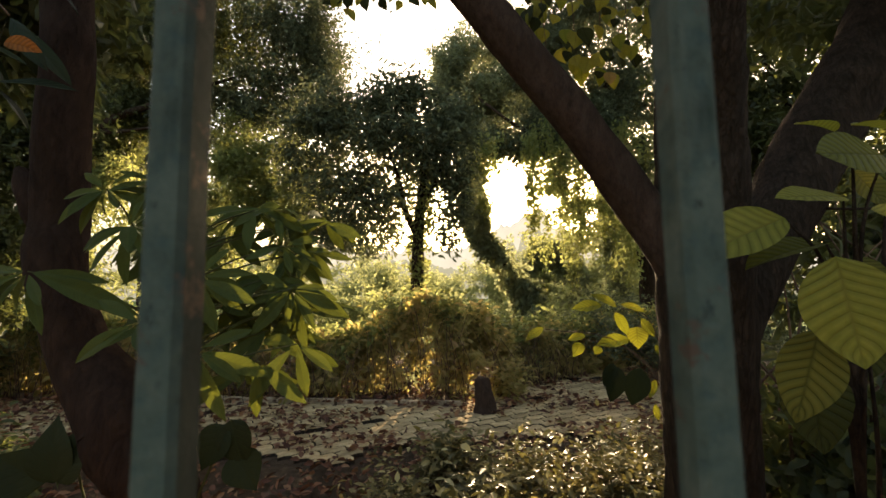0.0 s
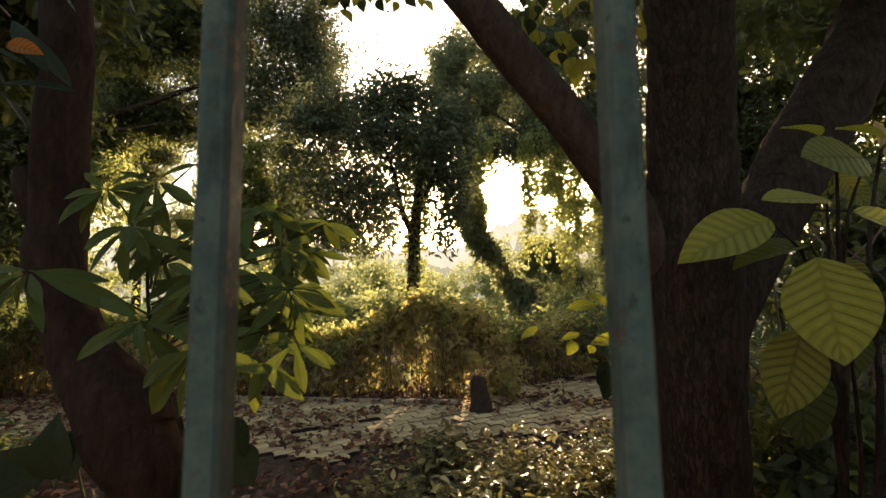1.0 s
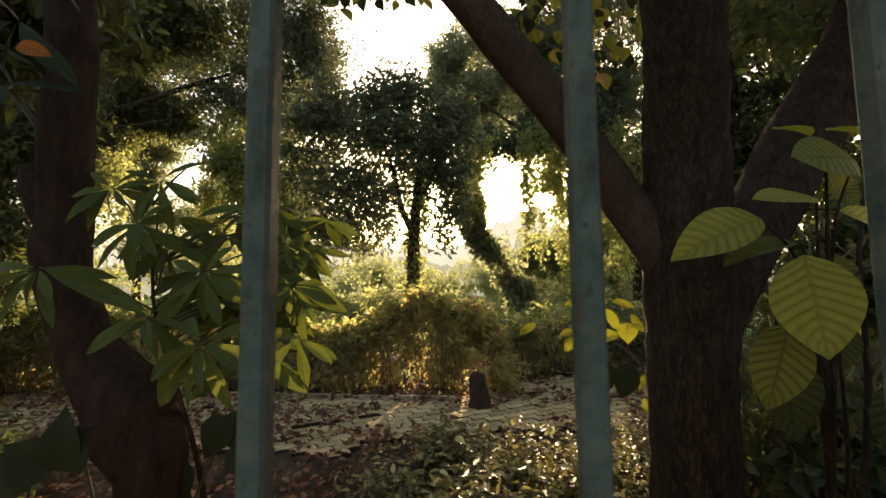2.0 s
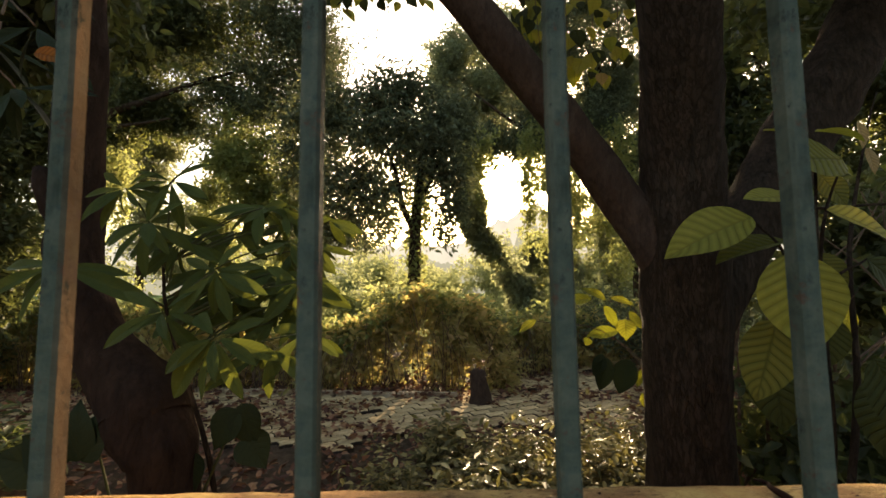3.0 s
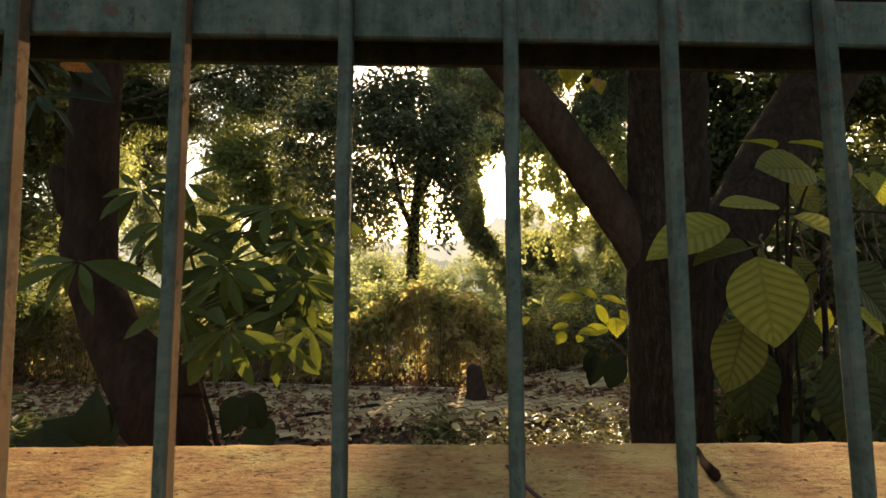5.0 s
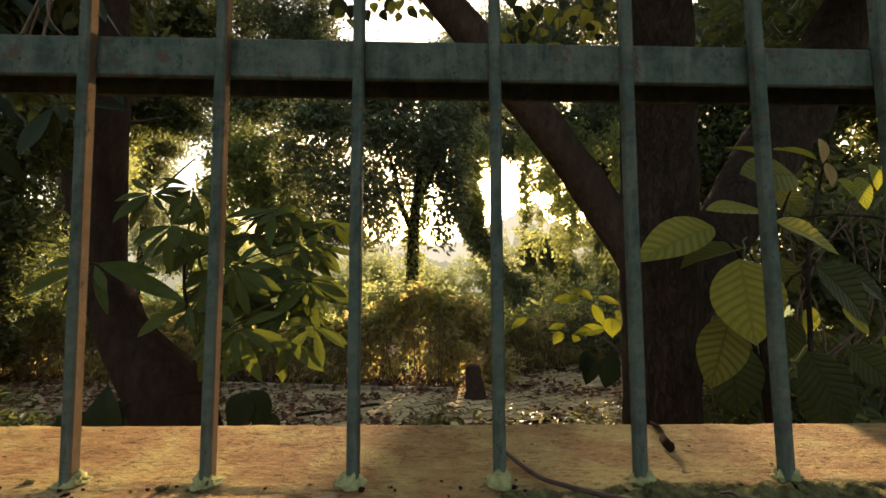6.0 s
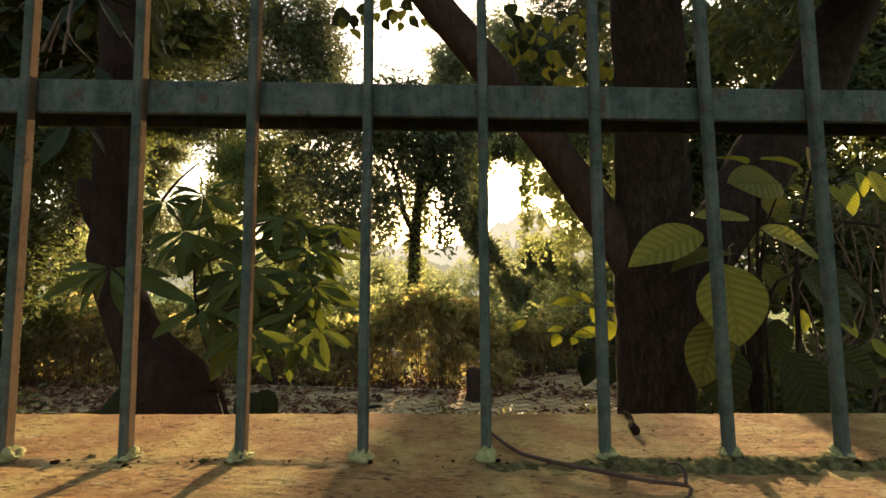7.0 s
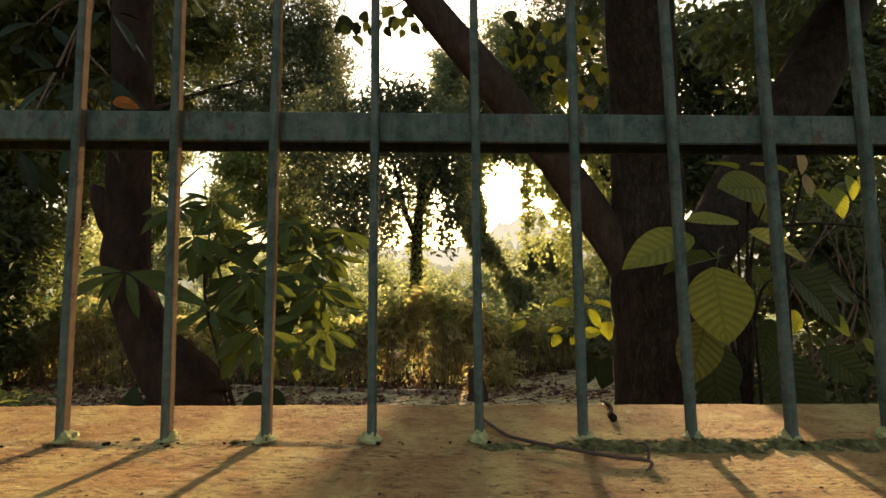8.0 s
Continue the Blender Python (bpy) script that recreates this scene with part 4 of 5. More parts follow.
def hedge_points(n, front, seed):
    g = np.random.default_rng(seed)
    hx = g.uniform(-9, 4.5, n)
    bend = 0.9 * np.maximum(0, hx - 0.6) ** 0.8
    hump = np.array([noise.noise(Vector((x * 1.3, 0, 3))) + 0.5 * noise.noise(Vector((x * 3.6, 1, 3))) for x in hx])
    top = hedge_top(hx) + 0.22 * hump
    if front:
        up = g.random(n) ** 0.75
        hy = 5.88 + 0.30 * up ** 2 + 0.42 * np.array([noise.noise(Vector((x * 2.2, z * 2.5, 8))) for x, z in zip(hx, up)]) + bend + 0.1 * g.random(n)
        hz = GROUND + (top - 0.05 - GROUND) * up
    else:
        back = g.random(n)
        hy = 6.0 + 1.1 * back + bend
        hz = top + 0.15 * np.array([noise.noise(Vector((x * 1.7, y * 2, 5))) for x, y in zip(hx, hy)]) - 0.12 * g.random(n) - 0.25 * back
    p = np.column_stack([hx, hy, hz])
    return p, unit(g.normal(size=p.shape) + np.array((0, -0.3, 0.9)))


def clumped(points, away, each, wide, seed):
    """Gathers twigs into sprigs, so that the mass shows lumps and dark hollows."""
    g = np.random.default_rng(seed)
    p = np.repeat(points, each, 0) + g.normal(size=(len(points) * each, 3)) * wide * np.repeat(0.5 + g.random((len(points), 1)), each, 0)
    return p, np.repeat(away, each, 0)


pts, away = clumped(*hedge_points(450, True, 71), 8, 0.095, 73)
part("creepers", foliage("creepers", pts, away, 71, 6, 0.06, 0.115, 0.42, 0.6, 0.15), HEDGE, hedge, "dull creepers over its face", kind="stuff")
pts, away = clumped(*hedge_points(210, True, 77), 7, 0.10, 78)
part("inner_leaves", foliage("leaves", pts + np.array((0, 0.42, -0.04)), away, 77, 8, 0.06, 0.10, 0.5, 0.4, 0.2), MISTY, hedge, "green leaves inside", kind="stuff")
pts, away = clumped(*hedge_points(230, True, 75), 4, 0.06, 74)
part("bamboo_growth", foliage("growth", pts + np.array((0, -0.12, 0.03)), away, 75, 8, 0.03, 0.13, 0.22, 0.5, 0.1), HEDGE, hedge, "sprigs of narrow leaves", kind="stuff")
pts, away = clumped(*hedge_points(330, False, 72), 9, 0.11, 76)
part("leaves", foliage("leaves", pts, away, 72, 9, 0.06, 0.10, 0.5, 0.1, 0.35), WARM, hedge, "leaves along its top in the sun-toned leaf colour", kind="stuff")
stems = []
for k in range(420):
    x = g.uniform(-6.5, 2.4)
    y = 5.62 + g.random() * 0.3 + 0.9 * max(0, x - 0.6) ** 0.8
    h = (hedge_top(x) - GROUND) * g.uniform(0.35, 0.95)
    if 0.26 < x < 0.56:
        continue
    stems.append([(x, y, GROUND - 0.02, 0.005), (x + g.normal() * 0.06, y + g.normal() * 0.05, GROUND + h * 0.5, 0.004), (x + g.normal() * 0.16, y + g.normal() * 0.1, GROUND + h, 0.0025)])
part("undergrowth", join_tubes(stems, "undergrowth", 5, 4), TWIG, hedge, "dry brown stems", kind="stuff")


def bush(name, label, blobs, mat, seed, per=8, spread=0.1, size=0.08, ratio=0.5, flat=0.3, category="bush"):
    t = thing(name, (blobs[0][0], blobs[0][1], GROUND), label, category)
    p, a = crown_points(blobs, seed, 0.15, 1.6)
    up = p[:, 2] > GROUND + 0.02
    p, a = p[up], a[up]
    part("leaves", foliage("leaves", p, a, seed, per, spread, size, ratio, 0.2, flat), mat, t, kind="stuff")
    s = []
    for x, y, z, rx, ry, rz, c in blobs:
        for k in range(4):
            s.append([(x + 0.1 * k - 0.15, y, GROUND - 0.02, 0.014), (x + 0.2 * rx * math.sin(2 * k), y, GROUND + 0.5 * (z - GROUND), 0.01), (x + 0.6 * rx * math.sin(2 * k), y + 0.2 * ry, z, 0.005)])
    for rows in s:
        part("stem", tube(rows, 5, 5), TWIG, t)
    return t


bush("bush", "leafy bush growing at the path's far side", [(-6.0, 6.6, 0.30, 0.9, 0.6, 0.65, 400), (-4.4, 6.9, -0.05, 0.8, 0.5, 0.40, 220)], WARM, 81)
bush("bush", "dark bush under the creeper-clad trunks", [(1.9, 7.9, 0.05, 0.9, 0.6, 0.5, 400), (3.2, 8.1, 0.2, 1.0, 0.6, 0.7, 450)], DEEP, 82)
bush("bush", "dark bush at the path's edge", [(3.4, 6.8, 0.2, 0.9, 0.6, 0.7, 420), (4.6, 6.4, 0.5, 1.0, 0.7, 1.0, 450)], DEEP, 83)
bush("bush", "sunlit yellow bush behind the path", [(-7.0, 7.8, 1.3, 0.75, 0.6, 1.2, 420)], WARM, 84)
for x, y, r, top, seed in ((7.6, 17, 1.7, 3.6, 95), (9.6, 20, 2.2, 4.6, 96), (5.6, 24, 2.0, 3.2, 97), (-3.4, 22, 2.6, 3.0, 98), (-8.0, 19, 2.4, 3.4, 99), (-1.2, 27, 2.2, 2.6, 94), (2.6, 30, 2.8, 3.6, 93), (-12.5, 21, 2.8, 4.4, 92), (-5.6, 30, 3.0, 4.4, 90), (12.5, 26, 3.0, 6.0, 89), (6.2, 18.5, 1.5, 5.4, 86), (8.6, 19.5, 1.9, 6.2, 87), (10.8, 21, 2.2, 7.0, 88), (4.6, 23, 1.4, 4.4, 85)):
    bush("small_tree", "small tree in the sunlit field, haze put into its leaf colour", [(x, y, GROUND + 0.62 * top, r, r * 0.8, 0.42 * top, 420), (x + 0.5 * r, y, GROUND + 0.35 * top, r * 0.8, r * 0.6, 0.3 * top, 220)], FIELD, seed, 9, 0.16, 0.17, 0.5, 0.2, "tree")
g = np.random.default_rng(91)
for k in range(40):
    y = 10.6 + 0.85 * k + g.uniform(-0.5, 0.5)
    x = g.uniform(-0.55, 0.42) * y
    r = g.uniform(0.7, 1.4) * (0.7 + y / 40)
    h = g.uniform(0.6, 1.25) * (0.6 + y / 30)
    bush("field_bush", "sunlit yellow-green bush in the rough field, haze in its leaf colour", [(x, y, GROUND + h * 0.6, r, r * 0.7, h, 150), (x + r * 0.7, y + 0.3, GROUND + h * 0.4, r * 0.7, r * 0.6, h * 0.7, 90)], FIELD, 100 + k, 8, 0.14, 0.11 + 0.003 * y)


# distance: sheets of woods beyond the field that glow, haze put into their colour
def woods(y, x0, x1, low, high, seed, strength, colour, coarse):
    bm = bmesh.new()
    m, n, l, p = material("haze_glow_woods")
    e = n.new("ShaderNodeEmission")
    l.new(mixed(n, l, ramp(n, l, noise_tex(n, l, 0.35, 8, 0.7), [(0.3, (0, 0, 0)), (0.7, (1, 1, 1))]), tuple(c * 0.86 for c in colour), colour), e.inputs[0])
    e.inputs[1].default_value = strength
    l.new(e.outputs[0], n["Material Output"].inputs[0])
    a = []
    for i in range(901):
        x = x0 + (x1 - x0) * i / 900
        h = low + (high - low) * (0.45 + 0.4 * noise.noise(Vector((x * coarse, seed, 0))) + 0.5 * abs(noise.noise(Vector((x * coarse * 4, seed, 1)))) + 0.12 * abs(noise.noise(Vector((x * coarse * 13, seed, 2)))) + 0.03 * noise.noise(Vector((x * coarse * 50, seed, 3))))
        h *= 1 + 0.75 * math.exp(-((x - 0.22 * y) / (0.10 * y)) ** 2)
        a.append((bm.verts.new((x, y, GROUND - 0.5)), bm.verts.new((x, y, GROUND + h))))
    for (p0, q0), (p1, q1) in zip(a, a[1:]):
        bm.faces.new((p0, p1, q1, q0))
    solid("backdrop", bm, m, "glowing sheet of far woods beyond the field, haze in its colour", kind="structure")


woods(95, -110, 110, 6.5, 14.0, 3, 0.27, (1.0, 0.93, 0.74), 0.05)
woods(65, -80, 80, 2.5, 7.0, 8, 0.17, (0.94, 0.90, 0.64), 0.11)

# ---- paving, kerb, litter, low shrubs ----
def on_path(x, y):
    """The paved strip, which widens and swings away to the right of the tree stump."""
    far = 5.45 - 0.10 * (x + 1.7) if x < 0.15 else 5.3 + 1.35 * (x - 0.15) ** 0.75
    near = 3.75 + 0.12 * math.sin(1.7 * x) + (0.35 if x > -0.8 else 0)
    return near < y < far and -9 < x < 3.4


kerb = thing("kerb", (-2.4, 5.55, GROUND), "worn low stone kerb along the paving", "kerb")
for k in range(9):
    x0 = -7.2 + 0.82 * k
    bm = bmesh.new()
    box(bm, 0, 0.79, 0, 0.10, -0.1, 0.045 + 0.012 * noise.noise(Vector((k * 2.2, 0, 0))), 0.012)
    part("kerb_stone", bm, STONE, kerb, m=pose(x0, 5.52 - 0.10 * (x0 + 1.7), GROUND, 0, 0, -5.7 + 1.5 * noise.noise(Vector((k, 1.3, 0)))))

PL, PW, J = 0.236, 0.128, 0.013


def paver_mesh():
    """An interlocking paver: both long sides run in a zigzag, the short ones in one step."""
    a, b = 0.016, 0.012
    low = [(PL * i / 4, (a if i % 2 else -a) * 0.5) for i in range(5)]
    right = [(PL + b, PW * 0.5)]
    outline = low + right + [(x, y + PW) for x, y in reversed(low)] + [(b, PW * 0.5)]
    cx, cy = PL / 2, PW / 2
    shrink = lambda q, d: (cx + (q[0] - cx) * (1 - 2 * d / PL), cy + (q[1] - cy) * (1 - 2 * d / PW))
    bm = bmesh.new()
    rings = []
    for d, z in ((J / 2, -0.05), (J / 2, -0.006), (J / 2 + 0.007, 0.0)):
        rings.append([bm.verts.new((*(v - c for v, c in zip(shrink(q, d), (cx, cy))), z)) for q in outline])
    n = len(outline)
    for r, s in zip(rings, rings[1:]):
        for i in range(n):
            bm.faces.new((r[i], r[(i + 1) % n], s[(i + 1) % n], s[i])).material_index = 1 if r is rings[0] else 0
    bm.faces.new(rings[-1])
    return finish(bm, "paver")


PAVE_TURN = radians(28)
paving = thing("paved_path", (-0.5, 4.6, GROUND), "path of worn interlocking concrete pavers strewn with dry leaves", "path", kind="structure")
paver = paver_mesh()
paver.materials.append(PAVER)
paver.materials.append(JOINT)
g = np.random.default_rng(201)
rest, count = bmesh.new(), 0
for j in range(-60, 90):
    for i in range(-40, 40):
        u, v = (i + 0.5 * (j % 2)) * PL, j * PW
        x = u * math.cos(PAVE_TURN) - v * math.sin(PAVE_TURN)
        y = 4.6 + u * math.sin(PAVE_TURN) + v * math.cos(PAVE_TURN)
        if not on_path(x, y) or g.random() < 0.03:
            continue
        sink = 0.006 * noise.noise(Vector((x * 1.5, y * 1.5, 0))) + 0.002 * g.normal()
        m = Matrix.Translation((x, y, GROUND + 0.012 + sink)) @ pose(0, 0, 0, g.normal() * 0.5, g.normal() * 0.5, math.degrees(PAVE_TURN) + g.normal() * 1.6)
        if count < 300 and -1.9 < x < 2.0 and y < 5.7:
            part("paver", paver, PAVER, paving, m=m)
            count += 1
        else:
            k = len(rest.verts)
            rest.from_mesh(paver)
            rest.verts.ensure_lookup_table()
            for v in rest.verts[k:]:
                v.co = m @ v.co
far = part("far_pavers", rest, PAVER, paving, kind="stuff")
far.data.materials.append(JOINT)

g = np.random.default_rng(211)
n = 16000
lx, ly = g.uniform(-7, 5, n), g.uniform(1.2, 7.6, n) ** 1.0
clump = np.array([noise.noise(Vector((x * 1.1, y * 1.6, 4))) + 0.6 * noise.noise(Vector((x * 3, y * 3, 9))) for x, y in zip(lx, ly)])
paved = np.array([on_path(x, y) for x, y in zip(lx, ly)])
# litter thickens to the left, partly in place of shade on the paving
keep = np.where(paved & (lx > -1.2), clump > -0.06, np.where(paved & (lx > -2.6), clump > -0.22, clump > -0.6))
lx, ly = lx[keep], ly[keep]
pos = np.column_stack([lx, ly, np.full(len(lx), GROUND + 0.022) + 0.018 * g.random(len(lx))])
way = np.column_stack([g.normal(size=len(lx)), g.normal(size=len(lx)), 0.25 * np.abs(g.normal(size=len(lx)))])
solid("leaf_litter", leaf_cloud("leaf_litter", pos, way, 0.05 + 0.06 * g.random(len(lx)), 0.5, 212, 0.35), LITTER, "curled dry brown leaves strewn over paving and soil", "leaf litter", kind="stuff")

stump = thing("tree_stump", (0.42, 5.05, GROUND), "short dark tree stump at the paving's edge", "tree stump")
part("trunk", tube([(0.42, 5.05, GROUND - 0.05, 0.17), (0.42, 5.05, GROUND + 0.08, 0.125), (0.405, 5.07, GROUND + 0.22, 0.108), (0.39, 5.09, GROUND + 0.34, 0.096), (0.385, 5.10, GROUND + 0.39, 0.07), (0.385, 5.10, GROUND + 0.40, 0.005)], 26, 18, 0.14, 9, 0.04), BARK_LIMB, stump)


def low_shrub(blobs, label, seed, mat=None, size=0.062):
    return bush("shrub", label, blobs, mat or SHRUB, seed, 10, 0.05, size, 0.45, 0.6, "shrub")


low_shrub([(0.55, 2.72, -0.17, 0.42, 0.30, 0.22, 190), (0.30, 2.45, -0.22, 0.35, 0.3, 0.2, 140)], "low sunlit shrub with small glossy leaves", 301)
low_shrub([(1.0, 2.65, -0.19, 0.38, 0.30, 0.22, 190), (0.85, 2.4, -0.24, 0.35, 0.3, 0.2, 140)], "low sunlit shrub with small glossy leaves", 302)
low_shrub([(0.02, 3.15, -0.21, 0.20, 0.18, 0.20, 85)], "small leafy shrub with pointed leaves before the paving", 303, None, 0.08)
low_shrub([(-0.05, 2.3, -0.27, 0.35, 0.3, 0.15, 110), (-0.42, 2.75, -0.31, 0.35, 0.28, 0.08, 90)], "low shrub with small dull leaves", 304)
low_shrub([(1.55, 2.9, -0.2, 0.4, 0.3, 0.2, 150), (1.3, 3.3, -0.24, 0.35, 0.3, 0.16, 100)], "low shrub with small dull leaves", 305)
low_shrub([(-3.5, 2.9, -0.15, 0.4, 0.3, 0.22, 110), (-4.1, 3.2, -0.1, 0.5, 0.35, 0.3, 120)], "low fern-leaved shrub with shade in its leaf colour", 306, SHADE, 0.10)
low_shrub([(0.80, 5.75, -0.14, 0.22, 0.16, 0.22, 80)], "green shoots beside the tree stump", 307, HEDGE, 0.08)

# ---- near plants, leaf by leaf ----
LONG = [leaf_blade("leaf", 0.245, d, f, 13, 0.9, 0.006, s, 0.56) for s, (d, f) in enumerate(((0.10, 0.14), (0.22, 0.18), (0.05, 0.10), (0.30, 0.12)))]
SLENDER = [leaf_blade("leaf", w, 0.15, 0.22, 13, 0.9, 0.006, s, 0.56) for s, w in enumerate((0.17, 0.20))]
BROAD = [leaf_blade("leaf", w, d, f, 10, 0.85, 0.008, s, 0.44) for s, (w, d, f) in enumerate(((0.70, 0.08, 0.05), (0.57, 0.16, 0.10), (0.74, 0.04, 0.04), (0.55, 0.2, 0.16)))]
HEART = [leaf_blade("leaf", w, d, 0.08, 7, 1.1, 0.01, s, 0.36) for s, (w, d) in enumerate(((0.78, 0.1), (0.7, 0.2), (0.9, 0.06)))]
for group, mat in ((LONG, WHORL), (SLENDER, WHORL), (BROAD, OVATE), (HEART, OVATE)):
    for me in group:
        me.materials.append(mat)


def dressed(meshes, mat):
    """The same blades in another material."""
    out = []
    for me in meshes:
        c = me.copy()
        c.materials.clear()
        c.materials.append(mat)
        out.append(c)
    return out


SLIM = dressed([leaf_blade("leaf", w, d, 0.12, 8, 0.9, 0.01, s, 0.46) for s, (w, d) in enumerate(((0.42, 0.1), (0.36, 0.22), (0.46, 0.05)))], LIT_LEAF)
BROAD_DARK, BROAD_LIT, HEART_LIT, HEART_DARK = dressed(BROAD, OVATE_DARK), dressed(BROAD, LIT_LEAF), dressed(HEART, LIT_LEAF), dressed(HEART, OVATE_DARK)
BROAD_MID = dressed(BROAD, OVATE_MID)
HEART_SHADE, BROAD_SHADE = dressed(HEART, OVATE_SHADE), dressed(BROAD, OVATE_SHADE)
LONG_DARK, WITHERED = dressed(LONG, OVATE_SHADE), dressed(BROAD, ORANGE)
g = np.random.default_rng(401)


def leaf(plant, meshes, base, tip, face=(0, -1, 0.35), k=None):
    i = int(g.integers(len(meshes))) if k is None else k
    return part("leaf", meshes[i], None, plant, m=leaf_pose(base, tip, face))


def whorl(plant, centre, count, length, droop, meshes=LONG, start=0.0, face=(0, -0.55, 1)):
    """A ring of long leaves round a twig's tip."""
    c = Vector(centre)
    for k in range(count):
        a = start + 2 * math.pi * (k + 0.25 * g.normal()) / count
        d = Vector((math.cos(a), math.sin(a) * 0.7, -droop * (0.2 + 1.2 * g.random()) + 0.25 * g.normal())).normalized()
        L = length * (0.75 + 0.45 * g.random())
        leaf(plant, meshes, c + d * 0.015, c + d * L, Vector(face) + Vector((0.3 * g.normal(), 0.3 * g.normal(), 0.3 * g.normal())))


def stem(plant, rows, mat=GREEN_STEM, n=14):
    part("stem", tube(rows, n, 7, 0.08, len(rows)), mat, plant)


# sapling with whorls of long leaves
sapling = thing("sapling", (-0.93, 1.60, GROUND), "leafy sapling with whorls of long drooping green leaves", "plant")


def bough(x, y, z, k):
    """A thin twig from the sapling's stem to a whorl."""
    h = min(max(z - 0.16 - 0.03 * (k % 3), 0.5), 1.16)
    sx, sy = np.interp(h, [0.3, 0.75, 1.0, 1.25], [-0.98, -1.08, -1.14, -1.158]), np.interp(h, [0.3, 0.75, 1.25], [1.55, 1.48, 1.45])
    stem(sapling, [(sx, sy, h, 0.005), (0.55 * x + 0.45 * sx, 0.55 * y + 0.45 * sy, 0.7 * z + 0.3 * h, 0.0035), (x, y, z, 0.0022)])


def spread_whorl(node, tips, meshes=LONG):
    """A whorl whose leaves reach to the given tips; short leaves fill its middle."""
    c = Vector(node)
    for tip in tips:
        d = (Vector(tip) - c).normalized()
        leaf(sapling, meshes, c + d * 0.015, tip, (0.25 * g.normal(), -0.9, 0.5 + 0.25 * g.normal()))
    whorl(sapling, node, 4, 0.19, 0.6, start=g.random() * 6, face=(0, -0.9, 0.5))
    bough(*node, len(tips))


spread_whorl((-0.687, 0.970, 0.930), [(-0.503, 1.000, 0.868), (-0.597, 0.940, 0.759), (-0.736, 0.970, 0.751), (-0.902, 0.990, 0.829), (-0.881, 1.020, 0.725), (-0.584, 1.070, 0.980), (-0.835, 1.090, 1.013)])
spread_whorl((-0.895, 1.060, 0.995), [(-1.066, 1.000, 0.904), (-0.869, 1.060, 0.863), (-1.042, 1.090, 1.061), (-0.835, 1.140, 1.072), (-0.784, 1.110, 0.954)])
spread_whorl((-0.593, 1.120, 0.875), [(-0.588, 1.090, 0.716), (-0.500, 1.200, 0.783), (-0.705, 1.170, 0.788)])
spread_whorl((-0.510, 1.190, 0.917), [(-0.472, 1.190, 0.758), (-0.435, 1.270, 0.856)])
spread_whorl((-0.791, 1.150, 1.117), [(-0.643, 1.170, 1.153), (-0.661, 1.170, 1.077), (-0.659, 1.150, 1.022), (-0.724, 1.130, 0.952), (-0.740, 1.210, 1.232), (-0.923, 1.200, 1.166)])
spread_whorl((-0.577, 1.320, 1.084), [(-0.410, 1.320, 1.019), (-0.476, 1.290, 0.962), (-0.583, 1.300, 0.966), (-0.465, 1.370, 1.101), (-0.652, 1.280, 1.028), (-0.727, 1.380, 1.143)])
spread_whorl((-1.209, 1.300, 1.428), [(-1.109, 1.300, 1.501), (-1.319, 1.320, 1.497), (-1.370, 1.300, 1.404), (-1.288, 1.250, 1.277), (-1.134, 1.260, 1.353), (-1.071, 1.360, 1.447)])
spread_whorl((-1.087, 1.260, 1.295), [(-1.282, 1.240, 1.234), (-1.195, 1.210, 1.138), (-1.106, 1.220, 1.092), (-1.092, 1.310, 1.408), (-1.000, 1.310, 1.390), (-0.992, 1.220, 1.178)])
spread_whorl((-1.275, 1.120, 1.140), [(-1.482, 1.040, 1.028), (-1.359, 1.060, 0.956), (-1.171, 1.060, 0.966), (-1.081, 1.180, 1.116), (-0.981, 1.170, 1.014), (-1.531, 1.170, 1.147)], SLENDER)
spread_whorl((-0.659, 1.450, 1.244), [(-0.525, 1.500, 1.288), (-0.571, 1.410, 1.145), (-0.718, 1.450, 1.182), (-0.708, 1.510, 1.365), (-0.547, 1.450, 1.208)])
spread_whorl((-1.060, 1.330, 1.460), [(-0.930, 1.330, 1.560), (-0.905, 1.300, 1.390), (-1.190, 1.320, 1.500), (-1.120, 1.280, 1.300), (-1.010, 1.300, 1.270)])
spread_whorl((-1.059, 1.400, 1.238), [(-0.932, 1.450, 1.330), (-0.950, 1.400, 1.190), (-1.083, 1.350, 1.117), (-1.188, 1.400, 1.213)])
for k in range(24):
    x, y, z = -1.25 + 0.72 * g.random(), 1.45 + 0.3 * g.random(), 0.92 + 0.52 * g.random()
    whorl(sapling, (x, y, z), 8, 0.20, 0.5, start=0.7 * k, face=(0, -0.9, 0.5))
    bough(x, y, z, k)
stem(sapling, [(-0.93, 1.60, GROUND, 0.014), (-0.98, 1.55, 0.3, 0.011), (-1.08, 1.48, 0.75, 0.009), (-1.14, 1.45, 1.0, 0.007), (-1.158, 1.45, 1.25, 0.005)], BARK_R)

# shrub with broad ribbed leaves
broad = thing("broadleaf_plant", (1.16, 1.25, GROUND), "plant with broad ribbed yellow-green leaves beside the trunk", "plant")
TOWARDS = (-0.1, -1, 0.25)
leaf(broad, BROAD, (0.868, 0.893, 1.150), (0.876, 0.852, 0.893), (-0.4, -0.9, 0.1), 2)
leaf(broad, BROAD, (0.949, 1.130, 1.281), (0.654, 1.125, 1.184), (0.1, -0.72, 0.7), 3)
leaf(broad, BROAD_MID, (0.905, 1.000, 0.968), (0.811, 0.970, 0.736), (-0.45, -0.85, 0.1), 1)
leaf(broad, BROAD, (1.119, 1.120, 1.342), (0.911, 1.105, 1.353), (0, -0.5, 0.85), 0)
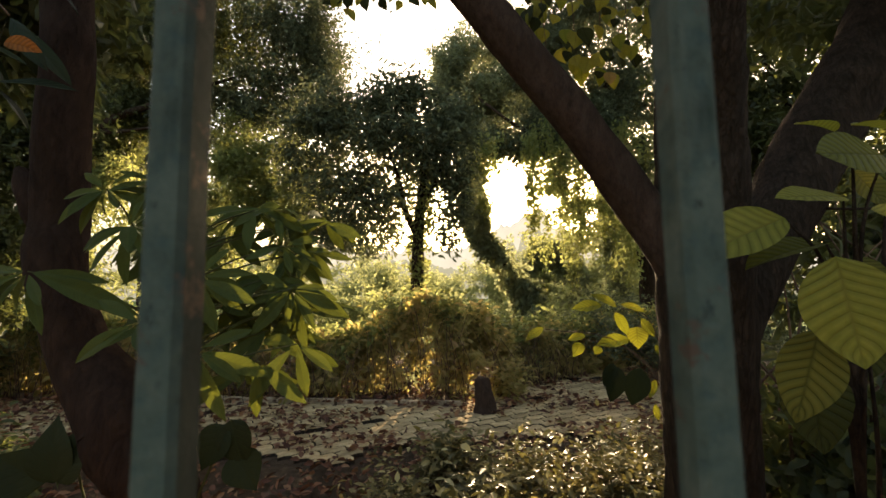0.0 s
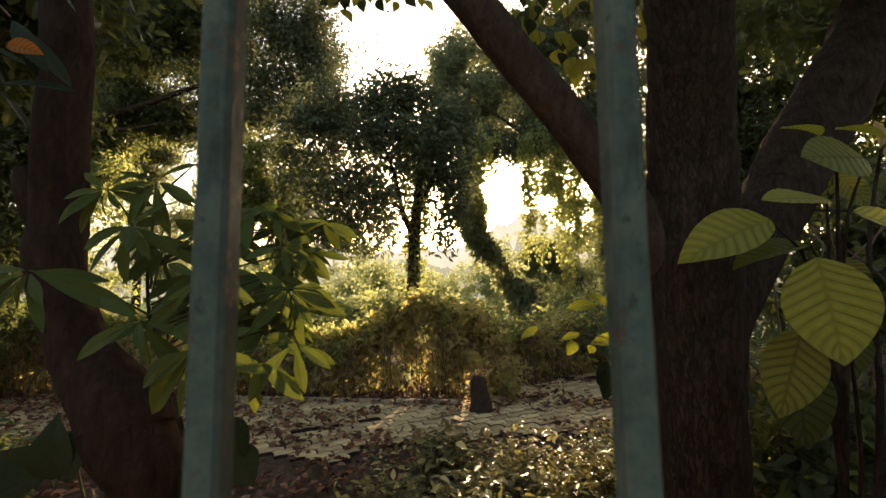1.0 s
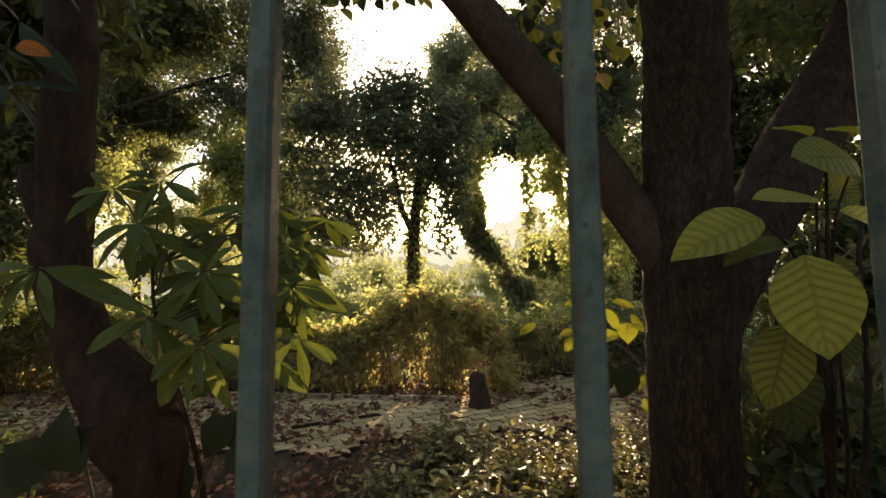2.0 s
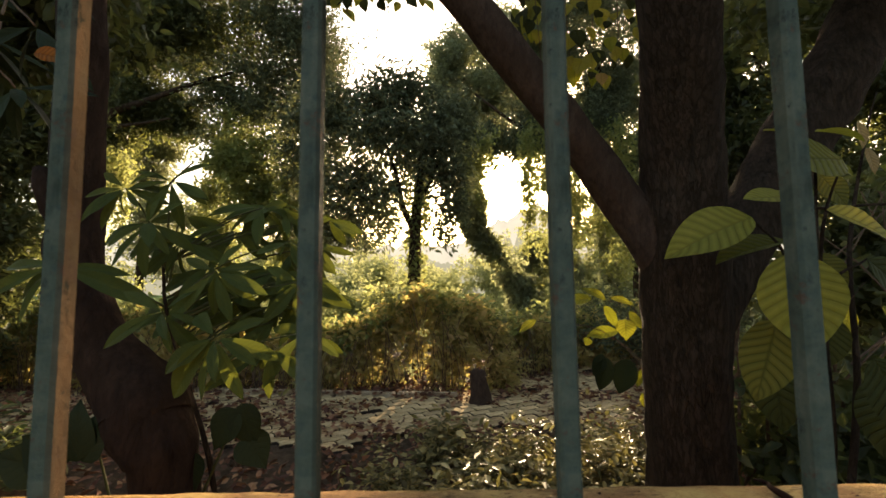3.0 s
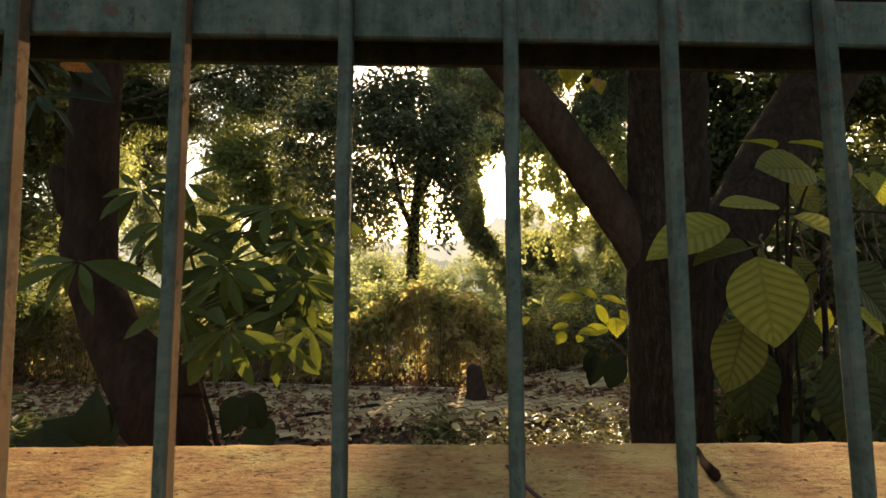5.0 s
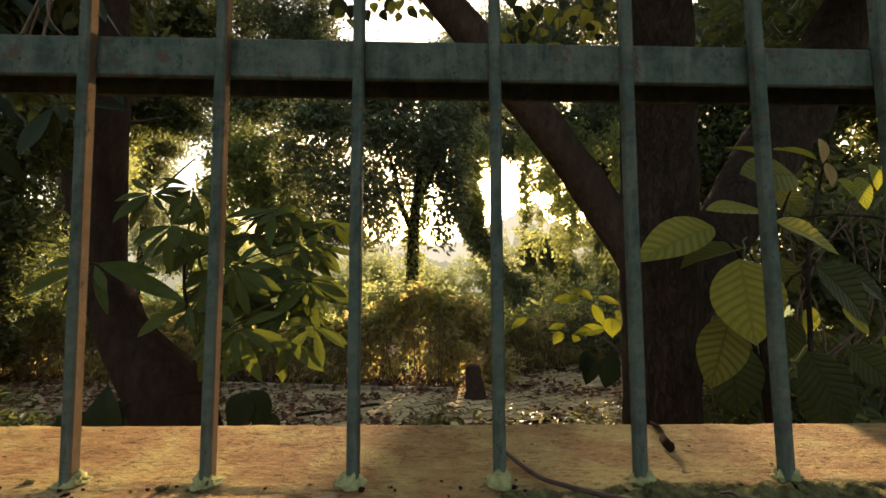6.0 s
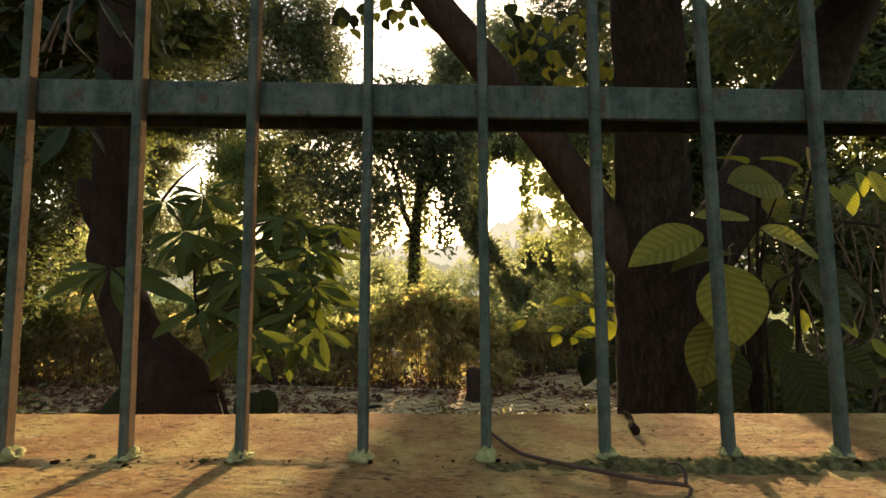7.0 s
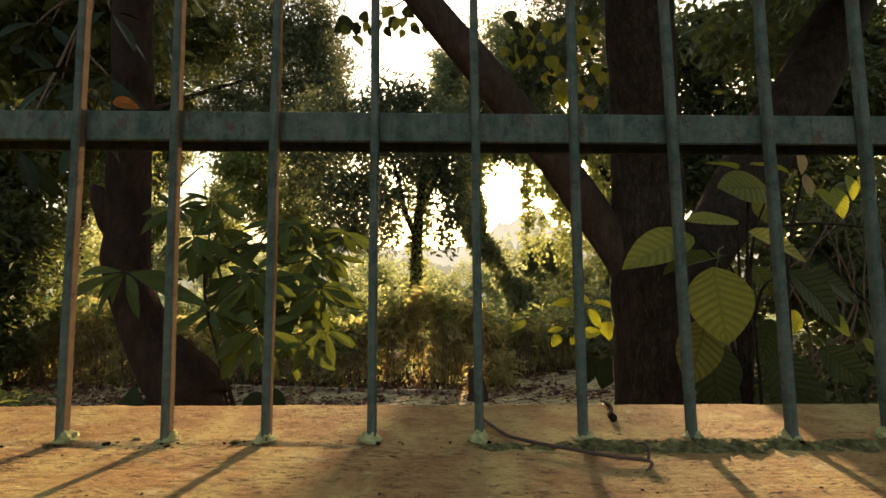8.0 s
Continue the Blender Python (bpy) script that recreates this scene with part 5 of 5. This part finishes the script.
leaf(broad, BROAD_MID, (1.084, 1.150, 1.204), (0.810, 1.120, 1.180), (0, -0.28, 1), 3)
leaf(broad, BROAD, (1.073, 1.000, 1.283), (1.270, 0.950, 1.190), (0.1, -0.7, 0.7), 1)
leaf(broad, BROAD_MID, (1.281, 1.150, 1.477), (1.038, 1.100, 1.476), (0, -0.85, 0.5), 2)
leaf(broad, BROAD, (1.191, 1.200, 1.571), (1.047, 1.170, 1.618), (0, -0.3, 1), 3)
leaf(broad, BROAD, (1.243, 1.200, 1.592), (1.401, 1.170, 1.579), (0, -0.3, 1), 3)
leaf(broad, BROAD_MID, (1.333, 1.300, 1.473), (1.392, 1.250, 1.340), TOWARDS, 0)
leaf(broad, BROAD_MID, (1.262, 1.250, 1.173), (1.330, 1.200, 1.040), TOWARDS, 1)
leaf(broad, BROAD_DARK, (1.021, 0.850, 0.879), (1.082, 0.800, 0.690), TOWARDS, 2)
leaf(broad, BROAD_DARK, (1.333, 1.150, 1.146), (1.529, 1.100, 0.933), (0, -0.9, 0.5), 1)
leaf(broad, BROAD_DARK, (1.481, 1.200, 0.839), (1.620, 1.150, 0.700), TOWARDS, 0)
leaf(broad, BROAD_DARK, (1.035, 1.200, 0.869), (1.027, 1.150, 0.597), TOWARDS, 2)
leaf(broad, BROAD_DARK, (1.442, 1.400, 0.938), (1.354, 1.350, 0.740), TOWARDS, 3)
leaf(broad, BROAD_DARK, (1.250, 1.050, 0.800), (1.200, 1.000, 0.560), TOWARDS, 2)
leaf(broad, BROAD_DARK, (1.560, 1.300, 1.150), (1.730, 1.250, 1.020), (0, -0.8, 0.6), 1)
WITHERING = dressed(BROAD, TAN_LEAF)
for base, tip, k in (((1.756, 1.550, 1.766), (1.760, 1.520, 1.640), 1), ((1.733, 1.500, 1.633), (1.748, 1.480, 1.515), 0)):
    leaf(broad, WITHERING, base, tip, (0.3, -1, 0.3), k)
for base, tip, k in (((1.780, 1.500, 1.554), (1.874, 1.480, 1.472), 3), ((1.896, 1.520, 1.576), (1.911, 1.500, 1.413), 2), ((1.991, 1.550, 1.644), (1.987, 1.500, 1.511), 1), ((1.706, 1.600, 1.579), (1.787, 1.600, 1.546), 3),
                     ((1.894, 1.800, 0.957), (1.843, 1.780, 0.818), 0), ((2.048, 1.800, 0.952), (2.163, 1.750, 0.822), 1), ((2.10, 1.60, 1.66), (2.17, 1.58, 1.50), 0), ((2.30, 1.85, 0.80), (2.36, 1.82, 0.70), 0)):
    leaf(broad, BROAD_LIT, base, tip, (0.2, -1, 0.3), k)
for x, y, z in ((0.949, 1.13, 1.281), (1.084, 1.15, 1.204), (1.119, 1.12, 1.342), (1.281, 1.15, 1.477), (1.243, 1.2, 1.59), (0.905, 1.0, 0.968), (1.333, 1.15, 1.146)):
    stem(broad, [(1.16, 1.25, GROUND, 0.018), (1.20, 1.24, 0.45, 0.013), (1.14 + 0.3 * (x - 1.1), 1.16, 0.5 * z + 0.45, 0.006), (x, y, z, 0.0028)], BARK_R)
stem(broad, [(1.060, 1.12, 1.240, 0.004), (0.96, 1.0, 1.215, 0.003), (0.90, 0.91, 1.185, 0.0026), (0.879, 0.893, 1.146, 0.0022)], GREEN_STEM)
stem(broad, [(1.16, 1.25, GROUND, 0.016), (1.5, 1.4, 0.6, 0.012), (1.62, 1.5, 1.2, 0.009), (1.80, 1.56, 1.72, 0.005), (1.86, 1.56, 1.9, 0.003)], BARK_R)
stem(broad, [(1.40, 1.48, 1.375, 0.005), (1.567, 1.50, 1.377, 0.0055), (1.78, 1.50, 1.392, 0.006), (2.05, 1.52, 1.372, 0.007)], BARK_R)
stem(broad, [(1.56, 1.33, 1.262, 0.0035), (1.608, 1.30, 1.242, 0.004), (1.700, 1.30, 1.10, 0.005), (1.86, 1.32, 0.94, 0.007), (2.0, 1.4, 0.6, 0.009)], BARK_R)
stem(broad, [(1.218, 1.20, 1.056, 0.004), (1.226, 1.20, 0.829, 0.005), (1.24, 1.22, 0.5, 0.007), (1.2, 1.24, 0.1, 0.009)], BARK_R)
for k in range(4):
    # a thin tendril curling between the leaves
    x, z = 1.36 + 0.16 * k, 1.02 + 0.09 * k
    stem(broad, [(x, 1.35, z, 0.0018), (x + 0.04, 1.34, z + 0.03, 0.0016), (x + 0.08, 1.34, z - 0.02, 0.0014), (x + 0.14, 1.33, z + 0.05, 0.001)], TWIG)

# spray of sun-toned leaves beyond the forked tree's foot
spray = thing("young_shrub", (1.50, 2.75, GROUND), "young shrub with sun-toned yellow leaves beyond the forked tree", "plant")
for base, tip in (((1.140, 2.850, 0.951), (0.970, 2.820, 1.060)), ((1.036, 2.850, 0.964), (0.817, 2.820, 0.941)), ((1.170, 2.850, 0.964), (1.348, 2.820, 0.936)), ((1.126, 2.850, 0.910), (1.205, 2.820, 0.752)),
                  ((1.305, 2.850, 0.868), (1.382, 2.820, 0.740)), ((1.217, 2.850, 0.729), (0.977, 2.820, 0.700)), ((0.914, 2.850, 0.758), (0.780, 2.820, 0.729)), ((0.627, 2.850, 0.812), (0.492, 2.820, 0.733)),
                  ((1.394, 2.850, 0.687), (1.426, 2.820, 0.598)), ((1.382, 2.850, 0.451), (1.322, 2.820, 0.337)), ((1.372, 2.850, 0.290), (1.374, 2.820, 0.186))):
    leaf(spray, SLIM, base, tip, (-0.3 + 0.3 * g.normal(), -0.75, 0.65))
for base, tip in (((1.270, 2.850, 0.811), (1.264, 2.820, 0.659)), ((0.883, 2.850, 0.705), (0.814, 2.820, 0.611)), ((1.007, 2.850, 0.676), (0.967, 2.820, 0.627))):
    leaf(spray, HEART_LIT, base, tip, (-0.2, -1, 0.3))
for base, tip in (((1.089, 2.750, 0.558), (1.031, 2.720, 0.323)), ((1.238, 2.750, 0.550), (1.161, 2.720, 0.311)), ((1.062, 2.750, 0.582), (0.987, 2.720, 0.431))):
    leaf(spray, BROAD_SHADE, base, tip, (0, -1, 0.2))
for x, z in ((1.161, 0.943), (1.282, 0.819), (0.896, 0.729), (0.636, 0.799), (1.232, 0.553), (1.402, 0.654)):
    stem(spray, [(1.50, 2.75, GROUND, 0.010), (1.52, 2.78, 0.2, 0.007), (1.46 - 0.4 * (1.40 - x), 2.84, z - 0.10, 0.004), (x, 2.85, z, 0.0025)], TWIG)

# creeper with heart-shaped leaves hanging from the forked tree
vine = thing("heartleaf_creeper", (1.15, 2.6, 3.9), "creeper with heart-shaped leaves hanging among the branches", "creeper")
for k in range(84):
    x, y = 0.52 + 1.05 * g.random(), 2.75 + 0.5 * g.random()
    z = 3.45 - 0.75 * g.random() * (0.35 + 0.65 * math.exp(-((x - 1.15) / 0.35) ** 2))
    size = 0.08 + 0.09 * g.random()
    leaf(vine, HEART_LIT if k % 8 == 0 else HEART if k % 2 else HEART_DARK, (x, y, z), (x + 0.03 * g.normal(), y - 0.03, z - size), (0.4 * g.normal(), -1, 0.25))
leaf(vine, dressed(HEART, TAN_LEAF), (1.215, 2.98, 2.73), (1.22, 2.97, 2.62), (0, -1, 0.1), 2)
for x in (0.72, 0.95, 1.15, 1.35, 1.5):
    stem(vine, [(1.15, 2.6, 3.9, 0.008), (0.5 * x + 0.57, 2.8, 3.75, 0.006), (x, 2.95, 3.5, 0.004), (x + 0.03, 3.0, 2.85, 0.002)], TWIG)

# leaves that hang into the sky's gap
over = thing("overhanging_twig", (-0.6, 3.0, 3.75), "thin twig with small round leaves overhanging the path", "branch")
for k in range(26):
    x, y = -0.95 + 0.85 * g.random(), 2.9 + 0.2 * g.random()
    z = 3.50 - 0.20 * g.random()
    leaf(over, HEART if k % 3 else HEART_DARK, (x, y, z), (x + 0.05 * g.normal(), y, z - 0.07 - 0.04 * g.random()), (0.4 * g.normal(), -1, 0.3))
stem(over, [(0.4, 2.6, 4.2, 0.012), (-0.2, 2.9, 3.70, 0.008), (-0.6, 3.0, 3.48, 0.005), (-1.0, 3.0, 3.32, 0.002)], TWIG)

# leaves before the leaning tree, shade put into their colour
shade = thing("shade_creeper", (-1.62, 1.35, 2.9), "long-leaved creeper beside the leaning tree, shade in its leaf colour", "creeper")
for k, (x, y, z) in enumerate(((-1.86, 1.2, 2.12), (-1.75, 1.22, 2.22), (-1.66, 1.2, 1.95), (-1.52, 1.25, 2.3), (-1.45, 1.12, 1.72), (-1.72, 1.1, 1.62), (-1.9, 1.25, 1.85), (-1.38, 1.1, 1.92))):
    whorl(shade, (x, y, z), 6, 0.22, 0.7, LONG_DARK, 0.5 * k)
    stem(shade, [(-1.60, 1.38, 2.9, 0.008), (-1.62, 1.3, 2.5, 0.006), (0.5 * (x - 1.6), y, z + 0.15, 0.004), (x, y, z, 0.003)], TWIG)
leaf(shade, WITHERED, (-1.275, 1.0, 1.772), (-1.180, 1.0, 1.754), (0.1, -1, 0.3), 3)

low = thing("round_leaved_plant", (-1.35, 1.5, GROUND), "low plant with round leaves, shade put into their colour", "plant")
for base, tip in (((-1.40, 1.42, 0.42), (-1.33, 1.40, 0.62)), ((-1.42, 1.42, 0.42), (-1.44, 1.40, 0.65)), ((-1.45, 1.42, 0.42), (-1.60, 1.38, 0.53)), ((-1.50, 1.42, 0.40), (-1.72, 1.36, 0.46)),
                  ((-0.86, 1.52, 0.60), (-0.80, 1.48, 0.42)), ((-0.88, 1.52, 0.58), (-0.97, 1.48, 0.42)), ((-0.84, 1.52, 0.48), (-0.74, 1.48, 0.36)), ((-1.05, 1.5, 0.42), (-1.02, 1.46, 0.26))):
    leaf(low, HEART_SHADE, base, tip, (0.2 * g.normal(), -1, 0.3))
for x, z in ((-1.42, 0.42), (-0.86, 0.6), (-1.05, 0.42)):
    stem(low, [(-1.3, 1.55, GROUND, 0.010), (0.5 * (x - 1.3), 1.55, 0.1, 0.007), (x, 1.52, z, 0.004)])

# tangle under the broad leaves
tangle = thing("thicket", (2.2, 2.6, GROUND), "tangle of stems and shade-toned leaves beside the forked tree", "thicket")
p, a = crown_points([(1.9, 2.3, 0.10, 0.45, 0.4, 0.5, 220), (2.6, 2.6, 0.15, 0.6, 0.4, 0.5, 300), (2.9, 3.0, 1.2, 0.5, 0.4, 0.5, 160), (3.2, 2.9, 1.2, 0.6, 0.4, 1.0, 350)], 451, 0.1, 2.0, False)
part("leaves", foliage("leaves", p, a, 451, 8, 0.09, 0.10, 0.5, 0.5, 0.2, False), SHADE, tangle, kind="stuff")
for k in range(22):
    x = 1.5 + 1.6 * g.random()
    stem(tangle, [(x, 2.3 + 0.4 * g.random(), GROUND, 0.012), (x + 0.1 * g.normal(), 2.3, 0.3, 0.009), (x + 0.25 * g.normal(), 2.2, 0.9, 0.006), (x + 0.3 * g.normal(), 2.2, 1.6, 0.003)], TWIG, 10)

# ---- twigs and bits on the coping ----
twig = thing("fallen_twig", (0.12, 0.0, COPE), "thin bent brown twig lying on the coping", "twig")
part("branch", tube([(0.010, 0.090, COPE + 0.003, 0.0016), (0.018, 0.050, COPE + 0.004, 0.0018), (0.035, 0.004, COPE + 0.004, 0.0020), (0.050, -0.014, COPE + 0.005, 0.0021), (0.076, -0.031, COPE + 0.005, 0.0020), (0.098, -0.043, COPE + 0.005, 0.0020), (0.125, -0.055, COPE + 0.004, 0.0019), (0.144, -0.064, COPE + 0.004, 0.0019), (0.171, -0.070, COPE + 0.003, 0.0018), (0.167, -0.081, COPE + 0.002, 0.0015), (0.158, -0.090, COPE + 0.002, 0.001)], 44, 8, 0.2, 4), TWIG_DARK, twig)
part("hook", tube([(0.170, -0.070, COPE + 0.004, 0.0016), (0.178, -0.055, COPE + 0.009, 0.0015), (0.176, -0.046, COPE + 0.012, 0.0013), (0.168, -0.044, COPE + 0.011, 0.0009)], 12, 7, 0.15, 5), TWIG_DARK, twig)
on_wall(twig)
pod = thing("dry_pod", (0.205, 0.13, COPE), "dark shrivelled seed pod lying at the coping's edge", "seed pod")
part("husk", tube([(0.188, 0.062, COPE + 0.002, 0.002), (0.192, 0.070, COPE + 0.004, 0.0050), (0.196, 0.086, COPE + 0.004, 0.0040), (0.204, 0.104, COPE + 0.003, 0.0024), (0.209, 0.120, COPE + 0.004, 0.0030), (0.209, 0.136, COPE + 0.004, 0.0022), (0.214, 0.148, COPE + 0.003, 0.0014), (0.208, 0.156, COPE + 0.003, 0.0008)], 34, 10, 0.6, 6), DEBRIS, pod)
on_wall(pod)
g = np.random.default_rng(461)
for k in range(60):
    bm = bmesh.new()
    bmesh.ops.create_icosphere(bm, subdivisions=2, radius=1)
    s = 0.0005 + 0.0007 * g.random()
    for v in bm.verts:
        v.co = Vector((v.co.x * s * 1.6, v.co.y * s, v.co.z * s * 0.6)) * (1 + 0.5 * noise.noise(v.co * 1.7 + Vector((k, 0, 0))))
    x, y = g.uniform(-0.55, 0.55), g.uniform(-0.16, 0.15)
    on_wall(solid("crumb", smooth(finish(bm, "crumb")), DEBRIS, "dark crumb of bark or soil on the coping", "debris", group="crumbs on the coping", m=pose(x, y, COPE + 0.0002, 0, 0, 360 * g.random())))

for k in range(46):
    # soil gathered along the seam, thickest round the feet of the bars
    bm = bmesh.new()
    bmesh.ops.create_icosphere(bm, subdivisions=2, radius=1)
    s = 0.0010 + 0.0022 * g.random() ** 2
    for v in bm.verts:
        d = v.co.copy()
        v.co = Vector((d.x * s * 1.8, d.y * s * 1.1, d.z * s * 0.7)) * (1 + 0.7 * noise.noise(d * 1.9 + Vector((k * 2.3, 0, 0))) + 0.3 * noise.noise(d * 5 + Vector((0, k, 0))))
    bar = int(g.integers(-5, 3))
    x = bar * STEP + 0.030 * g.normal()
    on_wall(solid("soil_crumb", smooth(finish(bm, "soil_crumb")), DEBRIS if k % 3 else MOSS, "dark crumb of soil in the coping's seam", "debris", group="soil crumbs along the seam", m=pose(x, -0.010 + 0.007 * g.normal(), COPE + 0.0004, 0, 0, 360 * g.random())))
